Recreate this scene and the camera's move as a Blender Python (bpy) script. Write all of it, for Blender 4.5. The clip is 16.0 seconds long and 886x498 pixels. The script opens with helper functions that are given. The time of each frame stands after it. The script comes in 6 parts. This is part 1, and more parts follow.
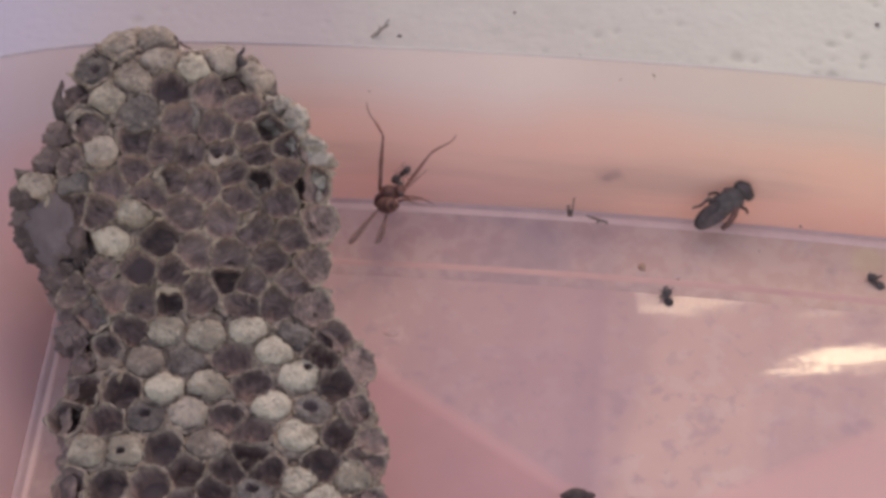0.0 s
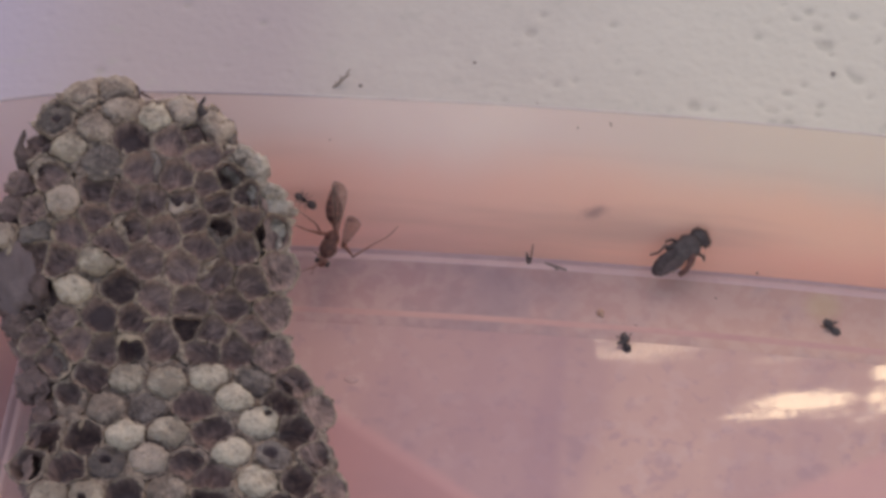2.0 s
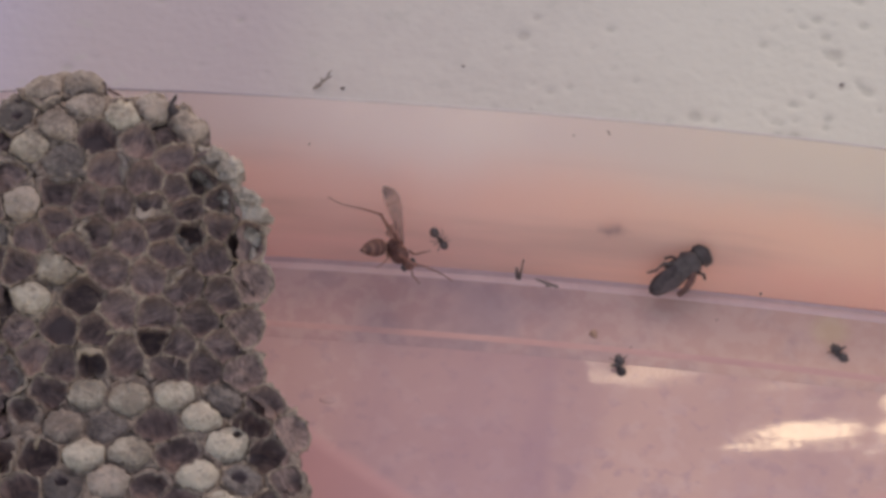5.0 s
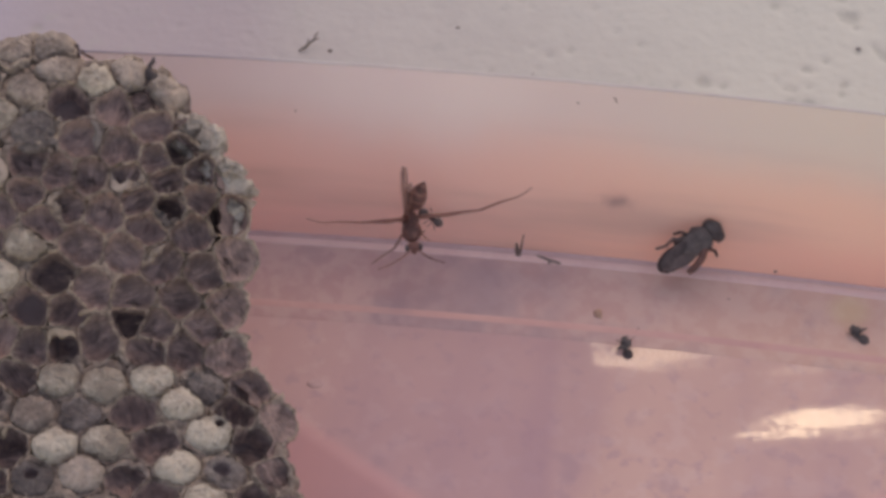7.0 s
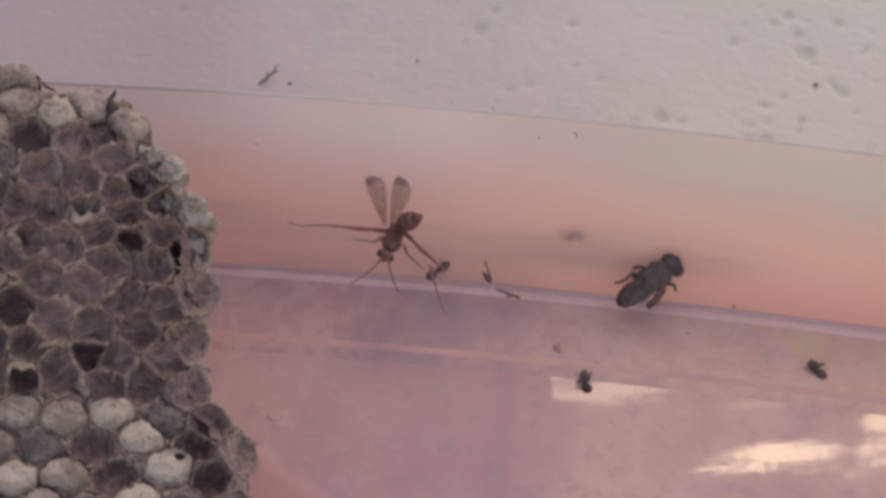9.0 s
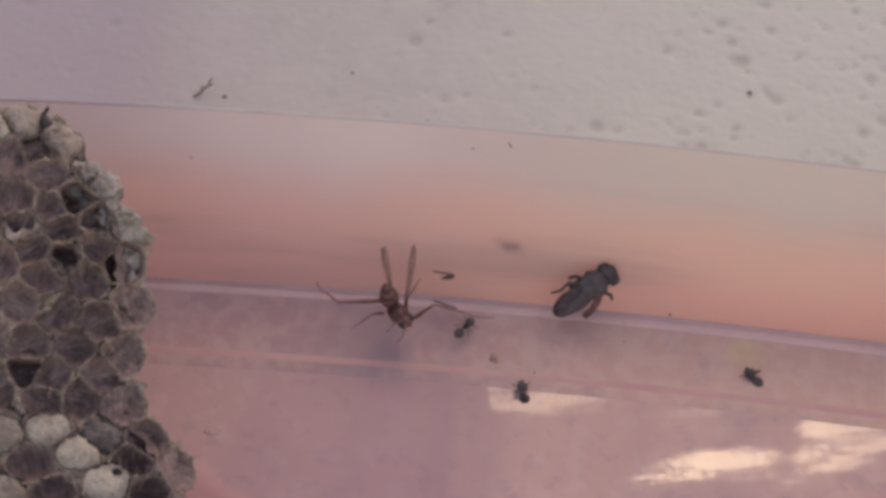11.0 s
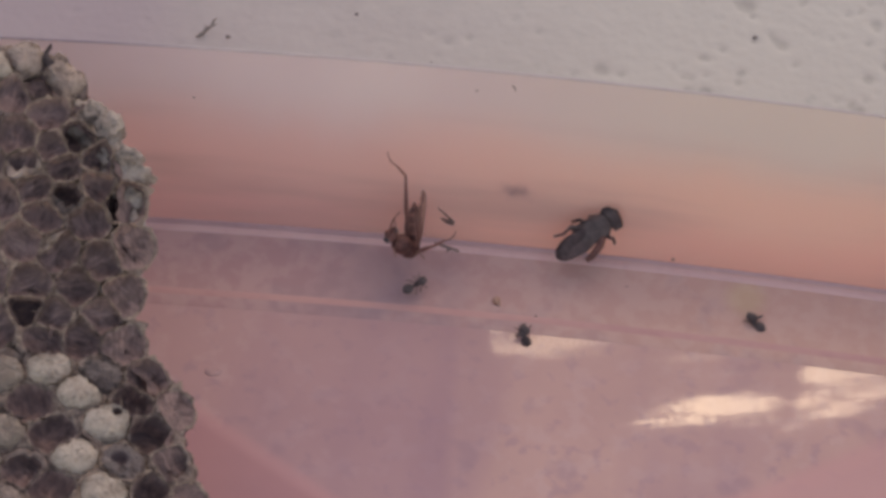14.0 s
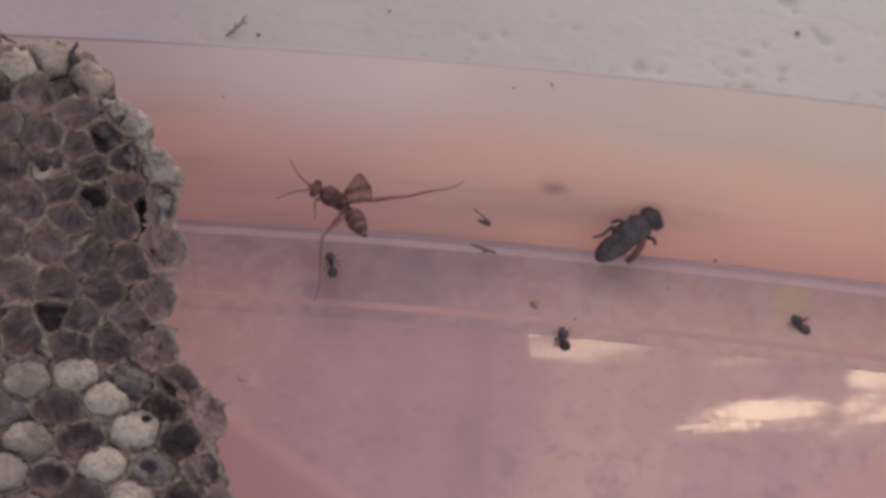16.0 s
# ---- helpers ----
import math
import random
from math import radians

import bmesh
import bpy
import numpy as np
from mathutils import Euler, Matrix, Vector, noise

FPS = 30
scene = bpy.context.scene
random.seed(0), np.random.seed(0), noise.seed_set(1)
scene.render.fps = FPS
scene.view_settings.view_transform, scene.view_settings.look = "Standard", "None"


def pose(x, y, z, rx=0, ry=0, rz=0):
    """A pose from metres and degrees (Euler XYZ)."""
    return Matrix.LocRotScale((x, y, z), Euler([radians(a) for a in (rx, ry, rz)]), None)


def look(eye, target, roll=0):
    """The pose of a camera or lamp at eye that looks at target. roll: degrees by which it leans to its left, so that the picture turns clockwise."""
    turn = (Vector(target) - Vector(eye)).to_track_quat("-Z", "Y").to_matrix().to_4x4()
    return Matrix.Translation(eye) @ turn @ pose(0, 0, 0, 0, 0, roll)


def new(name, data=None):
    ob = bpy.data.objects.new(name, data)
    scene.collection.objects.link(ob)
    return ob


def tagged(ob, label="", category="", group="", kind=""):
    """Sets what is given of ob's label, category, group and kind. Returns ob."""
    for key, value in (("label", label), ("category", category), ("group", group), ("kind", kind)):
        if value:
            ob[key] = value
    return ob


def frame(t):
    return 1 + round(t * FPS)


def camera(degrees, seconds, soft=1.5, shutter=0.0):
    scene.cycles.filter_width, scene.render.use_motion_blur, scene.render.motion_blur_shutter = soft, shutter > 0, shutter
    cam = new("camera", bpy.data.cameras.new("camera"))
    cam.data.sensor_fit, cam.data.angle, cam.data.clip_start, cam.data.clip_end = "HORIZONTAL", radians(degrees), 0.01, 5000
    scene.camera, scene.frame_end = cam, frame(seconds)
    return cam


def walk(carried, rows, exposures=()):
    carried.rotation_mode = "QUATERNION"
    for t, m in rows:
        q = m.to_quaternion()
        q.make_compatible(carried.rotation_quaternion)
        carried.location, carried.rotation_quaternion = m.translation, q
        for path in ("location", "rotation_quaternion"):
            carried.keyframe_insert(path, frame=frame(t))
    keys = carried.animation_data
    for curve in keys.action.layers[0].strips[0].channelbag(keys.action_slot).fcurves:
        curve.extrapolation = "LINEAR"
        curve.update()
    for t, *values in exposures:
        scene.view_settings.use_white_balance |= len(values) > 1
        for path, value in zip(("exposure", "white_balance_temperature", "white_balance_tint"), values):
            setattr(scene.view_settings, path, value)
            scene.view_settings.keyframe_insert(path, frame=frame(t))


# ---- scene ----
MM = 0.001
cam = camera(20, 16.0, 3.7)
PATH = [
    (0, pose(0.01795, -0.19348, 0.23996, 38.994, 0.009, 5.310)),
    (0.5, pose(0.01921, -0.19535, 0.24003, 39.206, 0.022, 5.113)),
    (1, pose(0.01887, -0.19566, 0.24130, 39.462, -0.261, 4.859)),
    (1.5, pose(0.01889, -0.19521, 0.24150, 39.709, -0.412, 4.821)),
    (2, pose(0.01987, -0.19557, 0.24159, 40.208, -0.354, 4.815)),
    (2.2, pose(0.02017, -0.19547, 0.24175, 40.355, -0.353, 4.709)),
    (2.3, pose(0.01939, -0.19573, 0.24133, 40.313, -0.356, 4.988)),
    (2.4, pose(0.01738, -0.19639, 0.24026, 40.253, -0.365, 5.706)),
    (2.5, pose(0.01616, -0.19679, 0.23960, 40.245, -0.370, 6.145)),
    (3, pose(0.01455, -0.19571, 0.24035, 39.847, -0.353, 6.179)),
    (3.5, pose(0.01567, -0.19708, 0.24072, 39.770, -0.348, 6.098)),
    (4, pose(0.01642, -0.19736, 0.24247, 39.991, -0.996, 5.868)),
    (4.5, pose(0.01740, -0.19129, 0.23529, 40.516, -1.287, 5.598)),
    (4.7, pose(0.01797, -0.18806, 0.23161, 40.623, -1.335, 5.321)),
    (7, pose(0.01451, -0.17124, 0.21454, 39.639, -2.045, 4.939)),
    (7.5, pose(0.01409, -0.17185, 0.21405, 39.771, -2.640, 4.506)),
    (8, pose(0.01405, -0.17088, 0.21546, 39.476, -2.508, 4.708)),
    (8.2, pose(0.01312, -0.17123, 0.21485, 39.940, -2.935, 4.532)),
    (10.3, pose(0.01377, -0.17105, 0.21564, 40.561, -3.057, 3.627)),
    (10.5, pose(0.01388, -0.17141, 0.21502, 40.624, -3.291, 3.322)),
    (11, pose(0.01398, -0.17096, 0.21549, 40.587, -3.674, 3.044)),
    (11.5, pose(0.01357, -0.17133, 0.21504, 40.464, -3.804, 2.946)),
    (12, pose(0.01398, -0.17175, 0.21479, 40.287, -3.851, 3.182)),
    (12.5, pose(0.01456, -0.17120, 0.21462, 39.899, -3.717, 3.284)),
    (13, pose(0.01342, -0.17070, 0.21475, 39.414, -3.743, 3.308)),
    (13.5, pose(0.01352, -0.17040, 0.21472, 39.566, -3.894, 3.113)),
    (14, pose(0.01404, -0.17080, 0.21475, 39.323, -3.942, 3.464)),
    (14.5, pose(0.01420, -0.16733, 0.21082, 39.136, -4.048, 3.245)),
    (15, pose(0.01402, -0.16611, 0.20987, 39.413, -3.922, 3.080)),
    (15.5, pose(0.01385, -0.16670, 0.20902, 39.679, -3.555, 3.520)),
    (16, pose(0.01348, -0.16671, 0.20952, 39.371, -3.277, 3.733)),
]
walk(cam, PATH, exposures=[(0.0, 1.45, 11000, 18), (1.0, 1.35, 11000, 18), (2.5, 1.24, 11000, 18), (3.0, 1.45, 11000, 18), (3.5, 1.45, 11000, 18), (4.0, 1.37, 11000, 18), (4.5, 1.28, 11000, 18), (7.5, 1.23, 11000, 20), (11.0, 1.09, 11000, 22), (12.5, 1.04, 11000, 22), (14.5, 1.02, 11000, 22), (16.0, 1.06, 11000, 22)])

# ---- daylight: hazy sun beyond the tub, high in front of the camera ----
SUN_UP, SUN_TURN = 52.4, 9.4
world = bpy.data.worlds.new("sky")
scene.world = world
world.use_nodes = True
sky = world.node_tree.nodes.new("ShaderNodeTexSky")
sky.sky_type, sky.sun_disc = "NISHITA", False
sky.sun_elevation, sky.sun_rotation = radians(SUN_UP), radians(SUN_TURN)
sky.air_density, sky.dust_density, sky.ozone_density = 1.0, 0.6, 1.0
backing = world.node_tree.nodes["Background"]
backing.inputs["Strength"].default_value = 0.15
world.node_tree.links.new(sky.outputs[0], backing.inputs["Color"])
sun_data = bpy.data.lights.new("sun", "SUN")
sun_data.energy, sun_data.angle, sun_data.color = 0.085, radians(7.5), (0.97, 0.96, 0.80)
sun = new("sun", sun_data)
_s = Vector((math.sin(radians(SUN_TURN)) * math.cos(radians(SUN_UP)), math.cos(radians(SUN_TURN)) * math.cos(radians(SUN_UP)), math.sin(radians(SUN_UP))))
sun.matrix_world = look(_s * 3, (0, 0, 0))

# ---- materials ----


class Nodes:
    """A short hand for building a material's node tree."""

    def __init__(self, name):
        self.mat = bpy.data.materials.new(name)
        self.mat.use_nodes = True
        self.tree = self.mat.node_tree
        self.shader = self.tree.nodes["Principled BSDF"]
        self.place = self.tree.nodes.new("ShaderNodeTexCoord").outputs["Object"]

    def put(self, kind, inputs=(), **settings):
        node = self.tree.nodes.new(kind)
        for key, value in settings.items():
            setattr(node, key, value)
        for key, value in dict(inputs).items():
            self.set(node.inputs[key], value)
        return node

    def set(self, socket, value):
        if isinstance(value, bpy.types.NodeSocket):
            self.tree.links.new(value, socket)
        else:
            socket.default_value = value

    def noise(self, scale, detail=4.0, rough=0.55, where=None):
        return self.put("ShaderNodeTexNoise", {"Vector": where or self.place, "Scale": scale, "Detail": detail, "Roughness": rough}).outputs[0]

    def ramp(self, value, low, high, a=0.0, b=1.0):
        return self.put("ShaderNodeMapRange", {"Value": value, "From Min": low, "From Max": high, "To Min": a, "To Max": b}, interpolation_type="SMOOTHSTEP").outputs[0]

    def calc(self, op, a, b=0.0):
        return self.put("ShaderNodeMath", {0: a, 1: b}, operation=op).outputs[0]

    def mix(self, factor, a, b):
        node = self.tree.nodes.new("ShaderNodeMix")
        node.data_type = "RGBA"
        self.set(node.inputs[0], factor)
        for socket, value in ((node.inputs[6], a), (node.inputs[7], b)):
            self.set(socket, value if isinstance(value, bpy.types.NodeSocket) else (*value, 1.0))
        return node.outputs[2]

    def side(self, x, y, nx, ny, width):
        """0 to 1 across a line of the plan through (x, y), millimetres, over the given width towards (nx, ny)."""
        dot = self.put("ShaderNodeVectorMath", {0: self.place, 1: (nx, ny, 0.0)}, operation="DOT_PRODUCT").outputs["Value"]
        middle = (x * nx + y * ny) * MM
        return self.ramp(dot, middle - width * MM / 2, middle + width * MM / 2)

    def done(self, color, rough, bump=None, strength=0.3, depth=0.0002, **extra):
        self.set(self.shader.inputs["Base Color"], color if isinstance(color, bpy.types.NodeSocket) else (*color, 1.0))
        self.set(self.shader.inputs["Roughness"], rough)
        for key, value in extra.items():
            self.set(self.shader.inputs[key.replace("_", " ")], value)
        if bump is not None:
            node = self.put("ShaderNodeBump", {"Height": bump, "Strength": strength, "Distance": depth})
            self.tree.links.new(node.outputs[0], self.shader.inputs["Normal"])
        return self.mat


def grained(name, dark, light, rough, scale, strength=0.4, depth=0.0002, spread=0.25, **extra):
    """Two tones at two scales, a shade of its own for each object, and a fine relief."""
    n = Nodes(name)
    big, fine = n.noise(scale), n.noise(scale * 6, 3.0)
    both = n.calc("ADD", n.calc("MULTIPLY", big, 0.65), n.calc("MULTIPLY", fine, 0.35))
    shade = n.put("ShaderNodeObjectInfo").outputs["Random"]
    both = n.calc("ADD", both, n.ramp(shade, 0.0, 1.0, -spread / 2, spread / 2))
    return n.done(n.mix(n.ramp(both, 0.3, 0.7), dark, light), rough, both, strength, depth, **extra)


def translucent(mat, share):
    """Lets part of the light pass, as through thin plastic or membrane."""
    tree = mat.node_tree
    out = tree.nodes["Material Output"]
    thin, blend = tree.nodes.new("ShaderNodeBsdfTranslucent"), tree.nodes.new("ShaderNodeMixShader")
    tree.links.new(tree.nodes["Principled BSDF"].inputs["Base Color"].links[0].from_socket, thin.inputs["Color"])
    blend.inputs[0].default_value = share
    tree.links.new(tree.nodes["Principled BSDF"].outputs[0], blend.inputs[1])
    tree.links.new(thin.outputs[0], blend.inputs[2])
    tree.links.new(blend.outputs[0], out.inputs["Surface"])
    return mat


def pink_wall():
    n = Nodes("pink_plastic_wall")
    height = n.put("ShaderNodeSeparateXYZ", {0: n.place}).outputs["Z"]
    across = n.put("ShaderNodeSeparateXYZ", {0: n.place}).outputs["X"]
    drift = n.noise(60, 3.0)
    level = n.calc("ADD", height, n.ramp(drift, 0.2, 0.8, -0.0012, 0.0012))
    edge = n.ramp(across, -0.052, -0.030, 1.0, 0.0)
    # the pale upper band stands for ground and sky reflected in the wall
    upper_band = n.ramp(n.calc("ADD", level, n.calc("MULTIPLY", edge, 0.0035)), 0.0086, 0.0168)
    warm = n.mix(n.ramp(across, -0.01, 0.05), (0.815, 0.575, 0.54), (0.87, 0.63, 0.545))
    body = n.mix(n.ramp(level, 0.003, 0.0078), n.mix(n.side(12, 0, 1.0, 0.0, 26.0), (0.81, 0.53, 0.51), (0.88, 0.57, 0.50)), warm)
    body = n.mix(n.ramp(n.noise(60, 4.0, 0.55, n.put("ShaderNodeMapping", {0: n.place, 3: (0.22, 1.0, 2.2)}).outputs[0]), 0.42, 0.66, 0.0, 0.7), body, (0.58, 0.425, 0.40))
    body = n.mix(n.calc("MULTIPLY", edge, 0.7), body, (0.82, 0.55, 0.575))
    pale_glare = n.mix(n.ramp(n.noise(40, 3.0), 0.3, 0.7), (0.74, 0.635, 0.648), (0.785, 0.695, 0.692))
    pale_glare = n.mix(n.ramp(across, 0.0, 0.055), pale_glare, (0.745, 0.672, 0.632))
    # lilac glare towards the left wall, painted in too
    pale_glare = n.mix(edge, pale_glare, (0.71, 0.605, 0.64))
    color = n.mix(n.calc("MULTIPLY", upper_band, 0.96), body, pale_glare)
    # violet sky reflection at the far left, mixed into the colour
    color = n.mix(n.ramp(across, -0.064, -0.050, 0.5, 0.0), color, (0.66, 0.57, 0.71))
    return translucent(n.done(color, 0.38, n.noise(700, 3.0), 0.12, 0.0001, Specular_IOR_Level=0.35), 0.55)


def pink_floor():
    n = Nodes("pink_plastic_floor")
    film = n.calc("MULTIPLY", n.side(5.0, -26.0, 0.549, 0.836, 3.0), n.side(48.0, -26.0, -0.50, 0.866, 4.0))
    pink = n.mix(n.ramp(n.noise(60), 0.3, 0.7), (0.465, 0.232, 0.240), (0.415, 0.212, 0.226))
    pink = n.mix(n.side(30, -30, 1.0, 0.0, 16.0), pink, (0.56, 0.305, 0.292))
    mauve = n.mix(n.ramp(n.noise(90), 0.3, 0.7), (0.51, 0.308, 0.276), (0.57, 0.350, 0.308))
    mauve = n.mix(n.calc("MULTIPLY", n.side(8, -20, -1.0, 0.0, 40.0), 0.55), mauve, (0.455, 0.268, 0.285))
    spots = n.ramp(n.noise(170, 2.0), 0.58, 0.72, 0.0, 0.42)
    mauve = n.mix(spots, mauve, (0.26, 0.18, 0.235))
    mauve = n.mix(n.ramp(n.noise(430, 3.0), 0.54, 0.68, 0.0, 0.45), mauve, (0.31, 0.205, 0.25))
    mauve = n.mix(n.ramp(n.noise(310, 4.0), 0.36, 0.50, 0.4, 0.0), mauve, (0.60, 0.41, 0.39))
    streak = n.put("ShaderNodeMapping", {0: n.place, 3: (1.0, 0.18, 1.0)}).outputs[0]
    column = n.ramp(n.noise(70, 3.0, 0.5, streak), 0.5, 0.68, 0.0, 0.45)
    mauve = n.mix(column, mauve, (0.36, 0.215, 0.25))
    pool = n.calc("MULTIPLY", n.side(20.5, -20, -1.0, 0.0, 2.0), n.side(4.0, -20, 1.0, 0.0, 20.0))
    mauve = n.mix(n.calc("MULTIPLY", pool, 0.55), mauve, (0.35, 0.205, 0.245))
    # colour lightened towards the border to offset the wall's shade
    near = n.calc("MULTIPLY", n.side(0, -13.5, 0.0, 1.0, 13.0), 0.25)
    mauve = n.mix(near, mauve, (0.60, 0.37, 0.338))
    # polished patches in the dusty film: a torn one along the border, a streaky one, and a clear one beyond it
    level_with = n.put("ShaderNodeVectorRotate", {"Vector": n.place, "Angle": radians(-9)}, rotation_type="Z_AXIS").outputs[0]
    wide = n.put("ShaderNodeMapping", {0: level_with, 1: (0.013, 0.0043, 0.0), 3: (0.16, 1.0, 1.0)}).outputs[0]
    streaks, grains = n.noise(430, 5.0, 0.6, wide), n.noise(1300, 4.0, 0.6)
    ragged = n.calc("ADD", n.ramp(streaks, 0.34, 0.66, -0.50, 0.50), n.ramp(grains, 0.34, 0.66, -0.15, 0.15))
    torn = n.calc("MULTIPLY", n.side(23.7, -7.0, 1.0, 0.12, 1.8), n.side(31.0, -8.3, -0.10, 0.99, 3.4))
    torn = n.calc("MULTIPLY", torn, n.side(38.5, -6.2, -0.96, 0.75, 17.0))
    combed = n.noise(1500, 4.0, 0.65, n.put("ShaderNodeMapping", {0: n.place, 3: (1.7, 0.8, 1.0)}).outputs[0])
    streaky = n.calc("MULTIPLY", n.side(46.0, -15.9, -0.15, 0.989, 3.2), n.side(46.4, -9.8, 0.40, -0.917, 5.0))
    streaky = n.calc("MULTIPLY", n.calc("MULTIPLY", streaky, n.side(37.6, -15.0, 1.0, 0.0, 9.0)), n.side(59.0, -12.0, -1.0, -0.5, 12.0))
    clear = n.calc("MULTIPLY", n.side(55.8, -10.0, 0.96, -0.28, 5.5), n.side(62.0, -12.9, -0.46, 0.888, 4.0))
    sheen = n.calc("MULTIPLY", n.side(40.0, -12.0, 1.0, 0.3, 16.0), n.side(46.0, -15.0, -0.17, 0.985, 9.0))
    polish = n.calc("MAXIMUM", n.calc("MAXIMUM", streaky, n.calc("MULTIPLY", sheen, 0.60)), n.calc("MULTIPLY", clear, 1.1))
    polish = n.ramp(n.calc("ADD", polish, n.calc("MULTIPLY", ragged, 0.54)), 0.18, 1.46)
    speckled = n.ramp(n.calc("ADD", torn, n.calc("ADD", n.ramp(n.calc("ADD", n.calc("MULTIPLY", combed, 0.5), n.calc("MULTIPLY", n.noise(3000, 3.0, 0.7), 0.5)), 0.36, 0.64, -0.28, 0.26), n.ramp(streaks, 0.34, 0.66, -0.25, 0.25))), 0.15, 1.30)
    polish = n.calc("MAXIMUM", polish, n.calc("MULTIPLY", speckled, 0.76))
    rough = n.calc("ADD", n.ramp(polish, 0.0, 1.0, 0.46, 0.17), n.ramp(streaks, 0.35, 0.65, -0.05, 0.05))
    level = n.ramp(n.calc("MULTIPLY", polish, polish), 0.0, 1.0, 0.12, 0.90)
    height = n.calc("ADD", n.calc("MULTIPLY", grains, 0.35), streaks)
    # a rosy edge where the film ends
    edge = n.calc("MULTIPLY", n.calc("MULTIPLY", film, n.calc("SUBTRACT", 1.0, film)), 1.5)
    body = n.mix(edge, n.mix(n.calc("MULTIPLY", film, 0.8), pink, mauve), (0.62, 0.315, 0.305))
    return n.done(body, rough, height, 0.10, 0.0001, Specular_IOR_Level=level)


def pink_border():
    """Dull pink, mauve on the comb's side and more orange far from it, with grey smears."""
    n = Nodes("pink_plastic_border")
    base = n.mix(n.side(26, 0, 1.0, 0.0, 60.0), (0.47, 0.258, 0.252), (0.58, 0.330, 0.275))
    base = n.mix(n.ramp(n.noise(120, 4.0), 0.50, 0.68, 0.0, 0.55), base, (0.40, 0.25, 0.255))
    base = n.mix(n.ramp(n.noise(500, 3.0), 0.40, 0.62, 0.25, 0.0), base, (0.68, 0.46, 0.41))
    away = n.put("ShaderNodeVectorMath", {0: n.place, 1: (0.0517, 0.0022, 0.0008)}, operation="DISTANCE").outputs["Value"]
    base = n.mix(n.ramp(away, 0.0008, 0.0032, 0.4, 0.0), base, (0.60, 0.43, 0.24))
    smudge = n.calc("MULTIPLY", n.side(4, 0, 1.0, 0.0, 12.0), n.side(20.5, 0, -1.0, 0.0, 6.0))
    base = n.mix(n.calc("MULTIPLY", smudge, n.ramp(n.noise(140, 3.0), 0.3, 0.6, 0.1, 0.6)), base, (0.34, 0.215, 0.235))
    return n.done(base, 0.5, n.noise(700, 3.0), 0.1, 0.0001, Specular_IOR_Level=0.25)


def pale_rim():
    """Pale rim; at the corner behind the comb a mauve haze is painted in."""
    n = Nodes("pale_rim")
    pale = n.mix(n.ramp(n.noise(200), 0.3, 0.7), (0.50, 0.42, 0.41), (0.55, 0.47, 0.455))
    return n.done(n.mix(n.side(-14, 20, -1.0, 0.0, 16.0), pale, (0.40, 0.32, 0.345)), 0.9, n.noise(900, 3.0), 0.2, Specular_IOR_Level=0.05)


def pale_ground():
    n = Nodes("pitted_pale_concrete")
    big, fine = n.noise(45), n.noise(900, 4.0)
    color = n.mix(n.ramp(big, 0.3, 0.7), (0.43, 0.387, 0.358), (0.478, 0.432, 0.397))
    color = n.mix(n.ramp(n.noise(320, 3.0), 0.42, 0.68, 0.0, 0.35), color, (0.515, 0.472, 0.43))
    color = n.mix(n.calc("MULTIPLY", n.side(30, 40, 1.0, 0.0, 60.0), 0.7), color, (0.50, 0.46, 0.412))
    # a rosy haze on the side of the comb, put into the ground's colour
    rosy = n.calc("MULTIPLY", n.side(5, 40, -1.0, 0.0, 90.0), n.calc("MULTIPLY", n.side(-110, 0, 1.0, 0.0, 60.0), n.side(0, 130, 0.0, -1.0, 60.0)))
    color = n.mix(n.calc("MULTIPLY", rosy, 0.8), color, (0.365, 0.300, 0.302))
    # mauve to violet flare further left, painted in the same way
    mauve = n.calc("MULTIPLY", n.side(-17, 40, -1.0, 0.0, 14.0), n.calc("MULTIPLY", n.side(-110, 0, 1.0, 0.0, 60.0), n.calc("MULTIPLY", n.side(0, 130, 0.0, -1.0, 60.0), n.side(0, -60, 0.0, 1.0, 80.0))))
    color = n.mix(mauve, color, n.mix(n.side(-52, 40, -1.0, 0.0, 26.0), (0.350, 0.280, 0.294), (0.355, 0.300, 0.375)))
    stain = n.ramp(n.noise(260, 3.0), 0.60, 0.72, 0.0, 0.35)
    color = n.mix(stain, color, (0.33, 0.305, 0.28))
    # pits darken with depth: shade put into the colour, as their relief gives little
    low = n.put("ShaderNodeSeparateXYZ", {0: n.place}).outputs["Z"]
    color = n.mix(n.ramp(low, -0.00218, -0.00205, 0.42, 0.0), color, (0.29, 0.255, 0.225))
    return n.done(color, 0.85, fine, 0.3, 0.0002)


def lining():
    """Brown fibrous lining of the cells, streaked and stained, each cell in its own way."""
    n = Nodes("brown_cell_lining")
    shade = n.put("ShaderNodeObjectInfo").outputs["Random"]
    turned = n.put("ShaderNodeVectorRotate", {"Vector": n.place, "Angle": n.calc("MULTIPLY", shade, 40.0)}, rotation_type="Z_AXIS").outputs[0]
    long = n.put("ShaderNodeMapping", {0: turned, 3: (1.0, 4.5, 1.0)}).outputs[0]
    streak, blot = n.noise(640, 6.0, 0.7, long), n.noise(700, 3.0, 0.55, turned)
    tone = n.calc("ADD", n.calc("ADD", n.calc("MULTIPLY", streak, 0.6), n.calc("MULTIPLY", blot, 0.4)), n.ramp(shade, 0.0, 1.0, -0.06, 0.06))
    return n.done(n.mix(n.ramp(tone, 0.37, 0.64), (0.138, 0.088, 0.085), (0.330, 0.213, 0.194)), 0.9, tone, 0.8, 0.0006)


